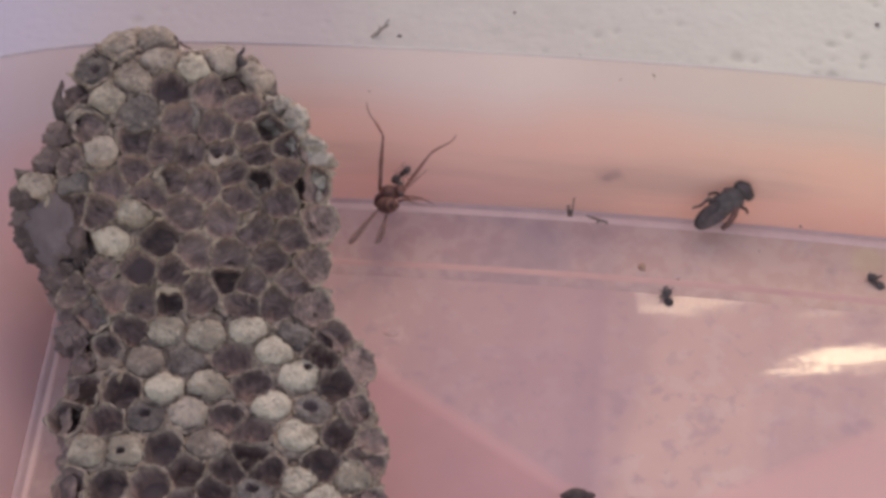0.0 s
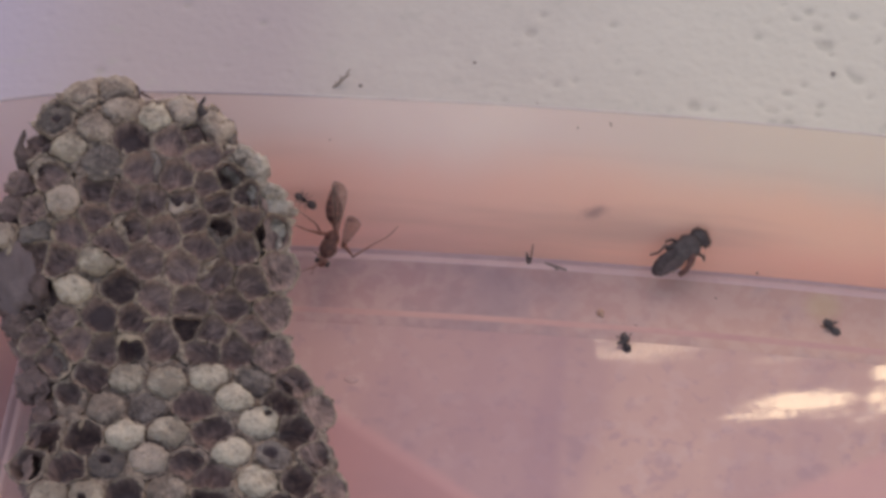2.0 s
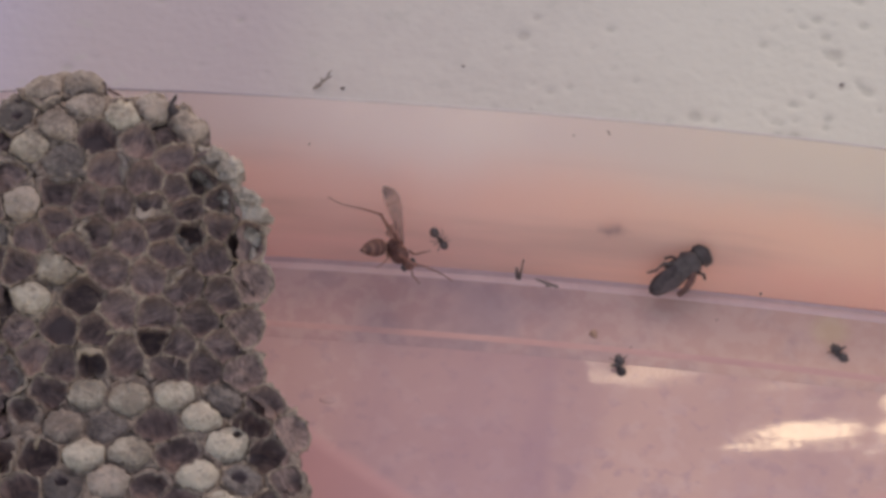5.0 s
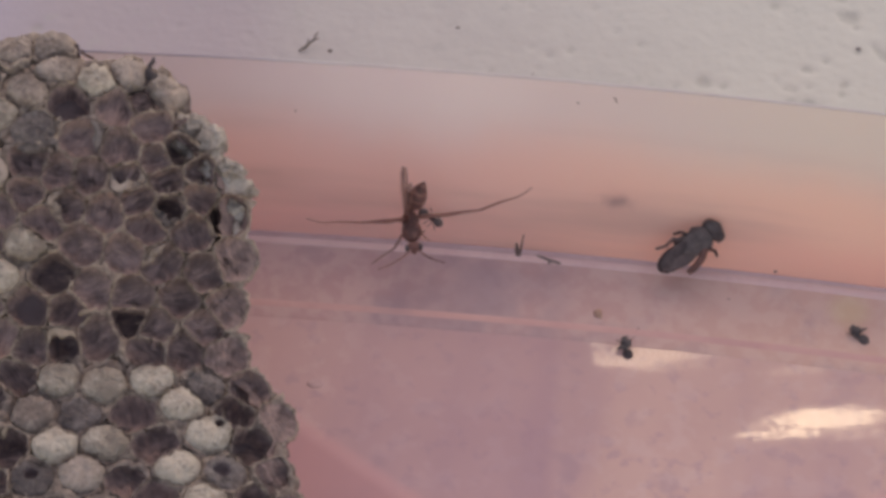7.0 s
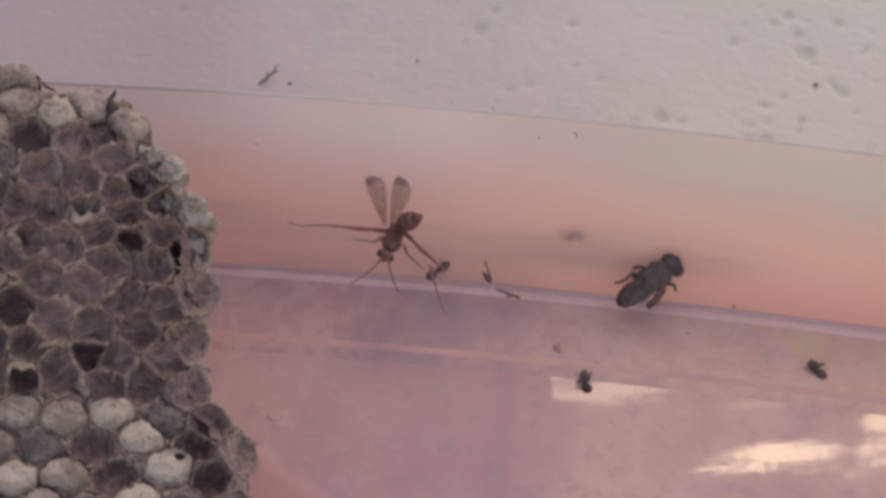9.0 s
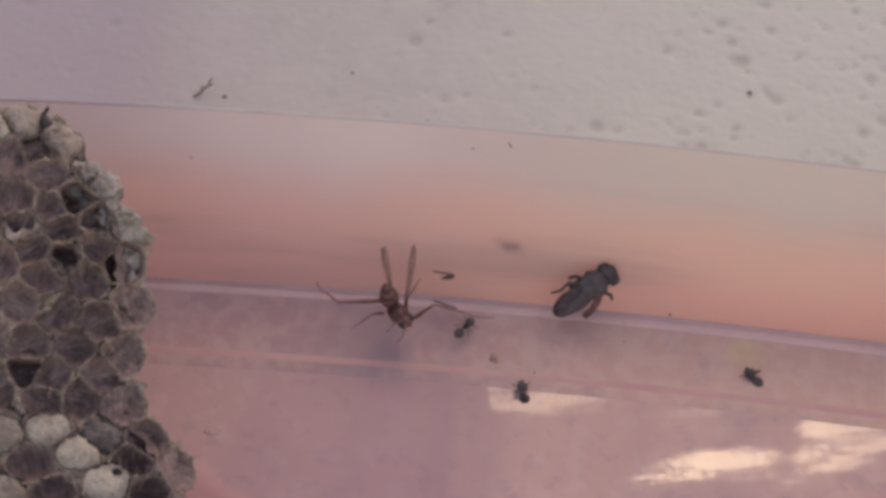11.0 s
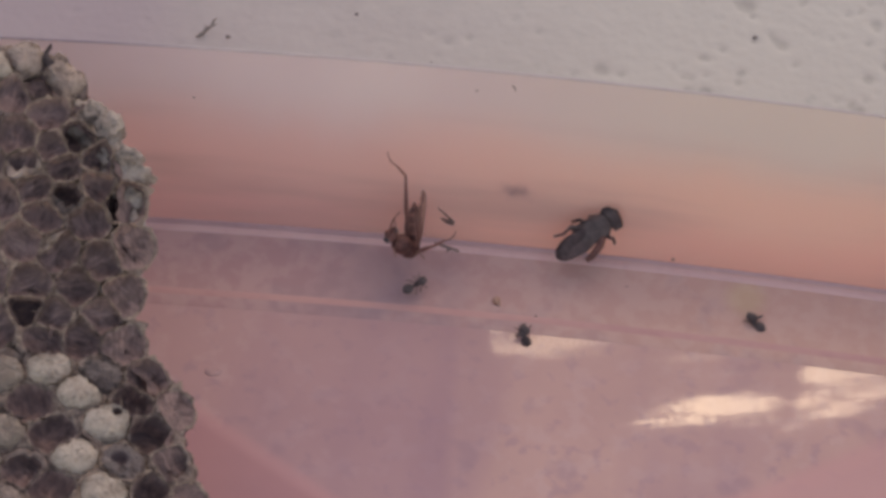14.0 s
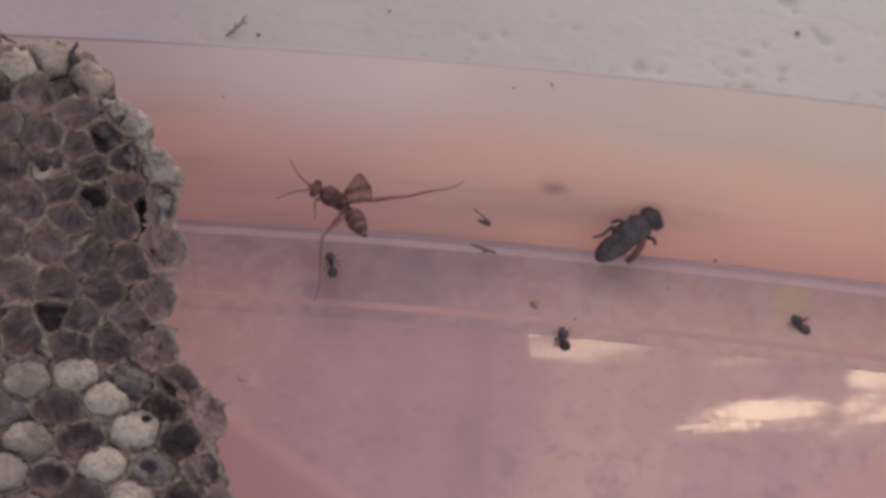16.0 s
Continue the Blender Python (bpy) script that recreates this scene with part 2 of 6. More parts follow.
def rim_paper():
    """Grey paper of the cell walls, bleached in places and brown with pulp in others."""
    n = Nodes("grey_wasp_paper")
    where = n.put("ShaderNodeNewGeometry").outputs["Position"]
    fine, patch = n.noise(1500, 4.0, 0.6, where), n.noise(150, 3.0, 0.5, where)
    tone = n.mix(n.ramp(fine, 0.32, 0.68), (0.165, 0.112, 0.094), (0.355, 0.264, 0.212))
    tone = n.mix(n.ramp(patch, 0.46, 0.66, 0.0, 0.6), tone, n.mix(n.ramp(fine, 0.3, 0.7), (0.085, 0.058, 0.056), (0.185, 0.133, 0.124)))
    return n.done(tone, 0.9, fine, 0.7, 0.0003)


def mottled(name, dark, light):
    """Felted silk: blotched, speckled with dirt and finely wrinkled."""
    n = Nodes(name)
    shade = n.put("ShaderNodeObjectInfo").outputs["Random"]
    where = n.put("ShaderNodeVectorMath", {0: n.place, 1: n.put("ShaderNodeCombineXYZ", {0: shade, 1: shade, 2: shade}).outputs[0]}, operation="ADD").outputs[0]
    big, fine, dirt = n.noise(420, 3.0, 0.5, where), n.noise(2200, 4.0, 0.65, where), n.noise(1100, 3.0, 0.6, where)
    tone = n.calc("ADD", n.calc("ADD", n.calc("MULTIPLY", big, 0.55), n.calc("MULTIPLY", fine, 0.45)), n.ramp(shade, 0.0, 1.0, -0.09, 0.09))
    color = n.mix(n.ramp(tone, 0.36, 0.62), dark, light)
    color = n.mix(n.ramp(dirt, 0.60, 0.72, 0.0, 0.5), color, (0.075, 0.055, 0.048))
    return n.done(color, 0.9, n.calc("ADD", fine, n.calc("MULTIPLY", dirt, 1.5)), 0.8, 0.0004)


PINK_WALL, PINK_FLOOR, GROUND = pink_wall(), pink_floor(), pale_ground()
# paler pink carries the highlight along the crease
PINK_HIGHLIGHT = grained("pale_pink_highlight", (0.60, 0.35, 0.335), (0.69, 0.43, 0.405), 0.5, 200, 0.2, Specular_IOR_Level=0.3)
PINK_BAND = pink_border()
RIM = pale_rim()
PINK_LINE = grained("rosy_plastic_line", (0.52, 0.262, 0.250), (0.58, 0.310, 0.282), 0.45, 120, 0.1, Specular_IOR_Level=0.3)
LILAC = grained("crease_lilac", (0.49, 0.298, 0.302), (0.57, 0.362, 0.362), 0.55, 200, 0.2, Specular_IOR_Level=0.3)
PAPER = rim_paper()
PAPER_IN = lining()
PULP = grained("matted_brown_pulp", (0.058, 0.036, 0.036), (0.170, 0.110, 0.106), 0.9, 500, 0.8, 0.0004)
PULP_SHEET = grained("smooth_mauve_pulp", (0.110, 0.077, 0.083), (0.175, 0.126, 0.132), 0.9, 260, 0.4, 0.0003)
SILK = mottled("white_silk_cap", (0.255, 0.192, 0.157), (0.50, 0.405, 0.335))
SILK_DULL = mottled("grey_dusty_silk_cap", (0.100, 0.075, 0.072), (0.215, 0.168, 0.156))
MOULD = mottled("pale_mould", (0.25, 0.200, 0.174), (0.45, 0.375, 0.330))
SILK_TAN = mottled("tan_papery_cap", (0.19, 0.135, 0.115), (0.40, 0.302, 0.258))
# darker brown for hollow bottoms, their shade put into the colour
DARK = grained("hollow_shade", (0.125, 0.084, 0.084), (0.195, 0.136, 0.136), 0.9, 600)
BLACK_CHITIN = grained("black_chitin", (0.054, 0.041, 0.043), (0.132, 0.102, 0.100), 0.75, 1100, 0.7, Specular_IOR_Level=0.12)
FLY_WING = grained("dark_folded_wing", (0.054, 0.039, 0.041), (0.125, 0.090, 0.090), 0.8, 900, 0.6, Specular_IOR_Level=0.10)
WASP_BODY = grained("mottled_brown_chitin", (0.052, 0.023, 0.023), (0.215, 0.094, 0.080), 0.6, 1500, 0.4, 0.0001, Specular_IOR_Level=0.25)
WASP_LEG = grained("red_brown_leg", (0.150, 0.058, 0.050), (0.27, 0.115, 0.092), 0.5, 800, 0.3, 0.0001)
PALE_LEG = grained("pale_brown_leg", (0.20, 0.09, 0.072), (0.30, 0.155, 0.12), 0.5, 800, 0.3, 0.0001)
EYE = grained("compound_eye", (0.02, 0.015, 0.017), (0.06, 0.045, 0.047), 0.4, 2500, 0.3, 0.00005)
TAN = grained("tan_crumb", (0.46, 0.25, 0.18), (0.60, 0.37, 0.29), 0.8, 900)
TWIG = grained("grey_debris", (0.105, 0.066, 0.060), (0.22, 0.150, 0.134), 0.9, 900)
SMEAR = grained("mauve_dust", (0.45, 0.265, 0.262), (0.52, 0.32, 0.31), 0.9, 900)
GREY_TWIG = grained("grey_twig", (0.23, 0.19, 0.18), (0.36, 0.31, 0.29), 0.9, 900)
ANT_BLUR = grained("violet_grey_blur", (0.26, 0.175, 0.21), (0.34, 0.235, 0.27), 0.9, 900)
STRAW = grained("straw_fibre", (0.20, 0.135, 0.098), (0.34, 0.245, 0.185), 0.8, 900)


def banded():
    """Dark chitin with pale rings along the gaster."""
    n = Nodes("banded_gaster_chitin")
    along = n.put("ShaderNodeSeparateXYZ", {0: n.place}).outputs["X"]
    wave = n.calc("SINE", n.calc("MULTIPLY", n.calc("ADD", along, n.ramp(n.noise(900), 0.2, 0.8, -0.0001, 0.0001)), 2 * math.pi / 0.00098))
    base = n.mix(n.ramp(n.noise(800), 0.3, 0.7), (0.075, 0.033, 0.032), (0.150, 0.070, 0.062))
    return n.done(n.mix(n.ramp(wave, 0.35, 0.9, 0.0, 0.8), base, (0.27, 0.130, 0.106)), 0.5, n.noise(2000), 0.2, 0.00005, Specular_IOR_Level=0.2)


def membrane():
    n = Nodes("smoky_wing_membrane")
    along = n.put("ShaderNodeSeparateXYZ", {0: n.place}).outputs["X"]
    tone = n.mix(n.ramp(along, 0.0054, 0.0064), (0.20, 0.11, 0.09), (0.085, 0.055, 0.052))
    alpha = n.calc("ADD", n.ramp(along, 0.0054, 0.0064, 0.29, 0.55), n.ramp(n.noise(900), 0.3, 0.7, -0.06, 0.06))
    return n.done(tone, 0.35, n.noise(1500), 0.2, 0.00005, Alpha=alpha)


GASTER, MEMBRANE = banded(), membrane()

# ---- mesh helpers ----


def part(name, bm, material, parent=None, label="", smooth=True):
    """Links a bmesh as one mesh object, under a thing or under a part."""
    mesh = bpy.data.meshes.new(name)
    bm.to_mesh(mesh)
    bm.free()
    for m in material if isinstance(material, (list, tuple)) else (material,):
        mesh.materials.append(m)
    if smooth:
        mesh.polygons.foreach_set("use_smooth", [True] * len(mesh.polygons))
    ob = new(name, mesh)
    ob.parent = parent
    return tagged(ob, label)


def thing(name, label, category, m=None, group="", kind=""):
    ob = new(name)
    ob.empty_display_size = 0.002
    ob.matrix_world = m or Matrix()
    return tagged(ob, label, category, group, kind)


def blob(bm, centre, size, seg=14, rings=9, rough=0.0, grain=900.0, turn=None):
    """An ellipsoid in millimetres with an uneven skin."""
    m = Matrix.Translation([c * MM for c in centre]) @ (turn or Matrix()) @ Matrix.Diagonal((size[0] * MM, size[1] * MM, size[2] * MM, 1))
    made = bmesh.ops.create_uvsphere(bm, u_segments=seg, v_segments=rings, radius=1.0)["verts"]
    for v in made:
        k = 1 + rough * noise.noise(v.co * 2.1 + Vector(centre)) + 0.5 * rough * noise.noise(v.co * 5.3) + (0.3 * rough * noise.noise(v.co * 9.7) if seg > 24 else 0.0)
        v.co = m @ (v.co * k)
    return made


def tube(bm, points, radii, sides=7):
    """A bent, tapered tube through points in millimetres."""
    points = [Vector(p) * MM for p in points]
    loops = []
    for i, p in enumerate(points):
        way = (points[min(i + 1, len(points) - 1)] - points[max(i - 1, 0)]).normalized()
        turn = way.to_track_quat("Z", "Y").to_matrix()
        loops.append([bm.verts.new(p + turn @ Vector((math.cos(a) * radii[i] * MM, math.sin(a) * radii[i] * MM, 0))) for a in (2 * math.pi * k / sides for k in range(sides))])
    for a, b in zip(loops, loops[1:]):
        for k in range(sides):
            bm.faces.new((a[k], a[(k + 1) % sides], b[(k + 1) % sides], b[k]))
    bm.faces.new(loops[0][::-1])
    bm.faces.new(loops[-1])


# turned so that x runs to the camera's right, y up its picture and z towards it
FACE = pose(0, 0, 0, 39, 0, 5.3)


def facing(x, y, z, angle=0.0):
    return Matrix.Translation((x * MM, y * MM, z * MM)) @ FACE @ pose(0, 0, 0, 0, 0, angle)


# ---- ground ----
def build_ground():
    xs = np.concatenate([[-300, -30, -3, -0.5, -0.2], np.arange(-0.08, 0.125, 0.0004), [0.2, 0.5, 3, 30, 300]])
    ys = np.concatenate([[-300, -30, -3, -0.5, -0.1, 0.0], np.arange(0.030, 0.085, 0.0004), [0.15, 0.5, 3, 30, 300]])
    rng = random.Random(5)
    pits = [(rng.uniform(0.045, 0.12), rng.uniform(0.03, 0.09), rng.choice((0.0004, 0.0005, 0.0006, 0.0006, 0.0007, 0.0009))) for _ in range(420)]
    pits += [(rng.uniform(-0.06, 0.05), rng.uniform(0.034, 0.09), rng.uniform(0.0003, 0.0009)) for _ in range(90)]
    pits += [(0.0354, 0.0376, 0.0010), (0.0378, 0.0372, 0.0008), (0.0128, 0.0495, 0.0010), (0.0530, 0.0506, 0.0012), (0.0240, 0.0520, 0.0008), (-0.0040, 0.0560, 0.0009)]
    gx, gy = np.meshgrid(xs, ys)
    gz = np.full(gx.shape, -0.002)
    for px, py, r in pits:
        gz -= 0.24 * r * np.exp(-(((gx - px) / r) ** 2 + ((gy - py) / r) ** 2))
    inner = (gx > -0.081) & (gx < 0.126) & (gy > 0.029) & (gy < 0.086)
    for i, j in zip(*np.nonzero(inner)):
        gz[i, j] += 0.00003 * noise.noise(Vector((gx[i, j] * 300, gy[i, j] * 300, 1))) + 0.00003 * noise.noise(Vector((gx[i, j] * 900, gy[i, j] * 900, 4)))
    w = len(xs)
    verts = np.stack([gx, gy, gz], -1).reshape(-1, 3).tolist()
    faces = [(r * w + c, r * w + c + 1, (r + 1) * w + c + 1, (r + 1) * w + c) for r in range(len(ys) - 1) for c in range(w - 1)]
    mesh = bpy.data.meshes.new("ground")
    mesh.from_pydata(verts, [], faces)
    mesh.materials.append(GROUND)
    mesh.polygons.foreach_set("use_smooth", [True] * len(faces))
    tagged(new("ground", mesh), "off-white pitted concrete ground with small dark holes", "ground", kind="structure")


build_ground()


# ---- the pink plastic tub ----
def build_tub():
    tub = thing("plastic_tub", "shallow translucent pink plastic tub with scuffed glossy floor", "tub")
    left, right, front, back, radius = -44.4, 150.0, -160.0, 5.9, 11.0

    def bowed(x, y):
        """The back wall is slightly bowed outwards."""
        return x, y - 0.00065 * (x - 18) ** 2 * (y - front) / (back - front)

    def outline(o, n=16):
        r = max(radius + o, 0.5)
        pts = []
        flare = max(radius + (3.4 * o if o > 0 else o), 0.5)
        for cx, cy, a0 in ((right - radius, back - radius, 0), (left + radius, back - radius, 90), (left + radius, front + radius, 180), (right - radius, front + radius, 270)):
            pts += [bowed(cx + (flare if cx < 0 else r) * math.cos(radians(a0 + 90 * k / n)), cy + r * math.sin(radians(a0 + 90 * k / n))) for k in range(n + 1)]
            if cy > front / 2 and cx > 0:
                pts += [bowed(right - radius - (right - left - 2 * radius) * k / 40, back - radius + r) for k in range(1, 40)]
        return pts

    def sweep(profile):
        bm = bmesh.new()
        rings = [[bm.verts.new((x * MM, y * MM, z * MM)) for x, y in outline(o)] for o, z in profile]
        for a, b in zip(rings, rings[1:]):
            for k in range(len(a)):
                bm.faces.new((a[k], a[(k + 1) % len(a)], b[(k + 1) % len(a)], b[k]))
        return bm, rings

    bm, rings = sweep([(-11.25, 0.0), (-11.0, -1.6)])
    bm.faces.new(rings[0])
    bm.faces.new(rings[1][::-1])
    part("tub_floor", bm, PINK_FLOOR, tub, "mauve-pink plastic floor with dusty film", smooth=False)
    band = [(-11.25, 0.002), (-10.2, 0.11), (-8.6, 0.30), (-6, 0.63), (-3, 1.0), (-1.2, 1.25), (0.25, 1.6)]
    wall = [(1.55, 4.3), (5.0, 11.0), (8.2, 18.4), (8.75, 19.9), (8.86, 20.1), (8.98, 20.1), (9.06, 19.95), (9.2, 18.4), (2.9, 2.0), (1.9, -0.6), (0.0, -1.5), (-9.0, -1.6)]
    bm, _ = sweep(band)
    part("tub_floor_border", bm, PINK_BAND, tub, "raised pink border of the tub floor")
    bm, _ = sweep([(-9.35, 0.19), (-9.0, 0.265), (-8.7, 0.312), (-8.4, 0.338), (-8.2, 0.335)])
    part("border_line", bm, PINK_LINE, tub, "thin rosy line where the floor border starts")
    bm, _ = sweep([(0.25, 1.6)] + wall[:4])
    outer, _ = sweep(wall[6:])
    part("tub_wall_outside", outer, PINK_WALL, tub, "outer face of the pink tub wall")
    rim, _ = sweep(wall[3:7])
    part("tub_rim", rim, RIM, tub, "soft pale rim of the tub")
    rib, _ = sweep([(-1.15, 1.24), (-1.0, 1.37), (-0.8, 1.44), (-0.5, 1.46), (-0.32, 1.46)])
    part("crease_rib", rib, PINK_HIGHLIGHT, tub, "pale pink moulding line with its highlight painted in")
    rib, _ = sweep([(-0.32, 1.46), (-0.15, 1.5), (0.0, 1.6), (0.1, 1.74), (0.2, 1.78), (0.22, 1.6)])
    part("crease_shoulder", rib, LILAC, tub, "lilac line above the moulding")
    part("tub_wall", bm, PINK_WALL, tub, "sloping pink wall with a pale glare painted along its top")


build_tub()


# ---- the paper comb ----
COMB_TURN = pose(0, 0, 0, 0, 0, 5.3)
COMB_EDGE = ((-62, -42, -8), (-45, -42.2, -6.0), (-39, -43.1, -6.6), (-34, -43.6, -7.4), (-28, -42.3, -7.9), (-24.5, -42.7, -10.2), (-21, -44.4, -12.8), (-17, -46, -13.9),
             (-12.7, -49.6, -12.8), (-8, -48.5, -13.6), (-4.2, -46.8, -14.2), (-1.4, -44, -17.6), (2.3, -42.3, -19.8), (5.6, -42.2, -22.6), (9.8, -40.5, -29.5))
COMB_RISE = ((-75, 12.8), (-49.9, 13.0), (-22.3, 14.4), (-0.4, 27.0), (11.6, 28.0))
# the cells, band by band: place across and along the comb (mm), then the kind: o open, k open and deep, j deep under a straw-coloured lip, b open and filled with brown fibre, r open with a torn cap, p crumpled pulp, m pale mouldy pulp,
# w white cap, d dull cap, t tan cap, h white cap with a hole, g dull cap with a hole (and the hole's offset)
CELLS_CROWN = ((-37.6, 8.4, "t"), (-33.7, 8.8, "t"), (-40.8, 5.2, "g", 0.5, -0.2), (-33.0, 5.8, "t"), (-35.7, 3.0, "t"), (-28.7, 4.6, "w"), (-38.5, 0.8, "w"), (-25.7, 6.0, "t"),
               (-31.5, 2.0, "k"), (-21.8, 4.6, "t"), (-43.6, 2.5, "p"), (-41.2, -2.1, "o"), (-34.9, -0.9, "d"), (-29.9, -2.0, "o"), (-26.5, 1.6, "o"), (-23.0, -0.3, "o"),
               (-25.9, -2.9, "o"), (-22.3, -3.8, "o"), (-20.1, -2.5, "k"), (-18.5, 0.4, "m"), (-16.2, -1.3, "m"), (-39.1, -5.3, "t"), (-44.0, -3.2, "p"), (-35.1, -4.2, "o"),
               (-24.1, 2.7, "p"))
CELLS_UPPER = ((-35.3, -7.0, "o"), (-32.1, -5.3, "o"), (-29.1, -5.5, "o"), (-25.1, -5.5, "r"), (-21.3, -5.3, "o"), (-17.9, -4.5, "o"), (-15.2, -4.1, "m"), (-18.0, -6.8, "o"),
               (-42.2, -8.4, "d"), (-38.0, -8.5, "o"), (-31.3, -7.9, "o"), (-33.6, -9.6, "o"), (-27.3, -8.5, "o"), (-24.1, -7.3, "o"), (-20.9, -8.0, "k"), (-23.3, -9.8, "o"),
               (-18.6, -9.7, "o"), (-15.1, -7.9, "k"), (-46.6, -8.1, "t"), (-45.4, -5.6, "p"), (-42.8, -6.1, "b"), (-48.6, -10.3, "p"), (-47.8, -13.4, "p"), (-42.1, -10.4, "b"),
               (-39.4, -11.1, "o"))
CELLS_SHOULDER = ((-35.0, -11.3, "w"), (-37.8, -14.3, "w"), (-29.5, -11.4, "o"), (-25.0, -12.0, "o"), (-32.2, -14.2, "k"), (-28.5, -15.4, "o"), (-21.5, -12.9, "o"), (-17.3, -13.5, "o"),
                  (-14.3, -11.8, "b"), (-34.5, -17.0, "k"), (-24.3, -16.0, "o"), (-19.5, -15.7, "o"), (-15.2, -16.0, "b"), (-41.3, -15.3, "p"), (-39.2, -17.2, "b"), (-37.2, -19.6, "o"),
                  (-30.6, -17.2, "o"), (-31.1, -20.3, "j"), (-24.3, -17.8, "k"), (-27.6, -19.6, "o"), (-22.0, -18.6, "o"), (-17.0, -18.1, "o"), (-41.9, -18.6, "b"), (-40.1, -21.1, "o"),
                  (-44.1, -17.1, "p"))
CELLS_MIDDLE = ((-34.1, -20.7, "o"), (-22.5, -20.6, "o"), (-19.1, -20.4, "o"), (-14.9, -20.4, "b"), (-42.6, -22.8, "p"), (-35.1, -23.4, "o"), (-31.3, -23.7, "w"), (-26.6, -24.3, "w"),
                (-22.0, -23.6, "w"), (-16.7, -24.2, "d"), (-12.5, -24.2, "o"), (-37.6, -25.9, "r"), (-33.4, -27.5, "t"), (-28.8, -27.7, "d"), (-23.6, -27.4, "o"), (-18.8, -26.2, "w"),
                (-13.6, -26.7, "o"), (-9.7, -26.9, "b"), (-16.1, -29.6, "h", 0.9, 0.9), (-11.8, -30.1, "k"), (-30.9, -31.3, "w"), (-26.2, -30.9, "w"), (-21.2, -30.9, "o"), (-40.2, -31.0, "k"),
                (-35.7, -31.4, "k"), (-41.2, -26.7, "p"))
CELLS_FRONT = ((-28.1, -34.3, "t"), (-32.8, -34.8, "g", -0.1, 0.4), (-23.6, -34.7, "o"), (-19.0, -33.5, "w"), (-14.2, -33.9, "g", -0.5, 0.3), (-9.5, -33.9, "b"), (-41.7, -33.9, "k"), (-37.2, -35.3, "k"),
               (-15.9, -37.3, "w"), (-11.1, -36.9, "o"), (-21.0, -36.8, "o"), (-38.8, -38.9, "w"), (-34.6, -39.1, "h", -0.4, -0.5), (-25.8, -38.7, "t"), (-30.8, -39.0, "k"), (-21.2, -40.0, "k"),
               (-8.3, -37.5, "b"), (-27.8, -41.9, "k"), (-23.4, -41.7, "o"), (-19.2, -42.1, "o"), (-13.2, -41.0, "k"), (-8.6, -39.7, "b"), (-15.5, -43.0, "w"), (-10.0, -42.2, "h", 0.4, 1.4))
CELLS_NEAR = ((-40.7, -43.1, "o"), (-36.3, -43.4, "k"), (-31.6, -43.6, "k"), (-24.9, -44.4, "o"), (-20.3, -44.5, "g", -0.3, 0.4), (-13.0, -45.4, "w"), (-7.9, -45.2, "o"), (-28.0, -46.1, "o"),
              (-22.6, -47.2, "o"), (-17.2, -47.2, "o"), (-10.3, -47.7, "w"))


def comb_height(q):
    qs, zs = zip(*COMB_RISE)
    return float(np.mean([np.interp(q + d, qs, zs) for d in (-4, -2, 0, 2, 4)]))


def comb_span(q):
    qs, ls, rs = zip(*COMB_EDGE)
    return float(np.interp(q, qs, ls)), float(np.interp(q, qs, rs))


def comb_seat(u, q, lift=0.0):
    """The frame on the comb's face at u across and q along (mm): z out of the face."""
    l, r = comb_span(q)
    off = max(-1.25, min(1.25, (u - (l + r) / 2) / ((r - l) / 2 + 0.01)))
    slope = math.atan2(comb_height(q + 1) - comb_height(q - 1), 2)
    lean = 0.55 * off * abs(off)
    if q > 4:
        slope -= 0.06 * (q - 4)
    place = Vector((u, q, comb_height(q) - 1.6 * abs(off) ** 3))
    turn = Euler((slope, lean, 0)).to_matrix().to_4x4()
    m = COMB_TURN @ Matrix.Translation(place * MM) @ turn
    return m @ Matrix.Translation((0, 0, lift * MM))


COMB_Q = np.arange(-75, 16, 0.25)
COMB_S = np.concatenate([[0], np.cumsum(np.hypot(0.25, np.diff([comb_height(v) for v in COMB_Q])))])


def length_at(q):
    return float(np.interp(q, COMB_Q, COMB_S))


def q_at(length):
    return float(np.interp(length, COMB_S, COMB_Q))


def cell_shape(seed, others):
    """The outline round a seed, as walls shared half-way with its neighbours give it, and the rounded mouth within: distances at 36 angles."""
    n = 36
    out = []
    for k in range(n):
        a = 2 * math.pi * k / n
        way, far = (math.cos(a), math.sin(a)), 9.0
        for o in others:
            dx, dy = o[0] - seed[0], o[1] - seed[1]
            d = math.hypot(dx, dy)
            if 0.1 < d < 9:
                along = (way[0] * dx + way[1] * dy) / d
                if along > 0.05:
                    far = min(far, d / 2 / along)
        out.append(far if far < 3.5 else 2.6)
    mouth = [min(r, 2.45) for r in out]
    for _ in range(2):
        mouth = [min(out[k], (mouth[k - 1] + 2 * mouth[k] + mouth[(k + 1) % n]) / 4) for k in range(n)]
    return out, mouth


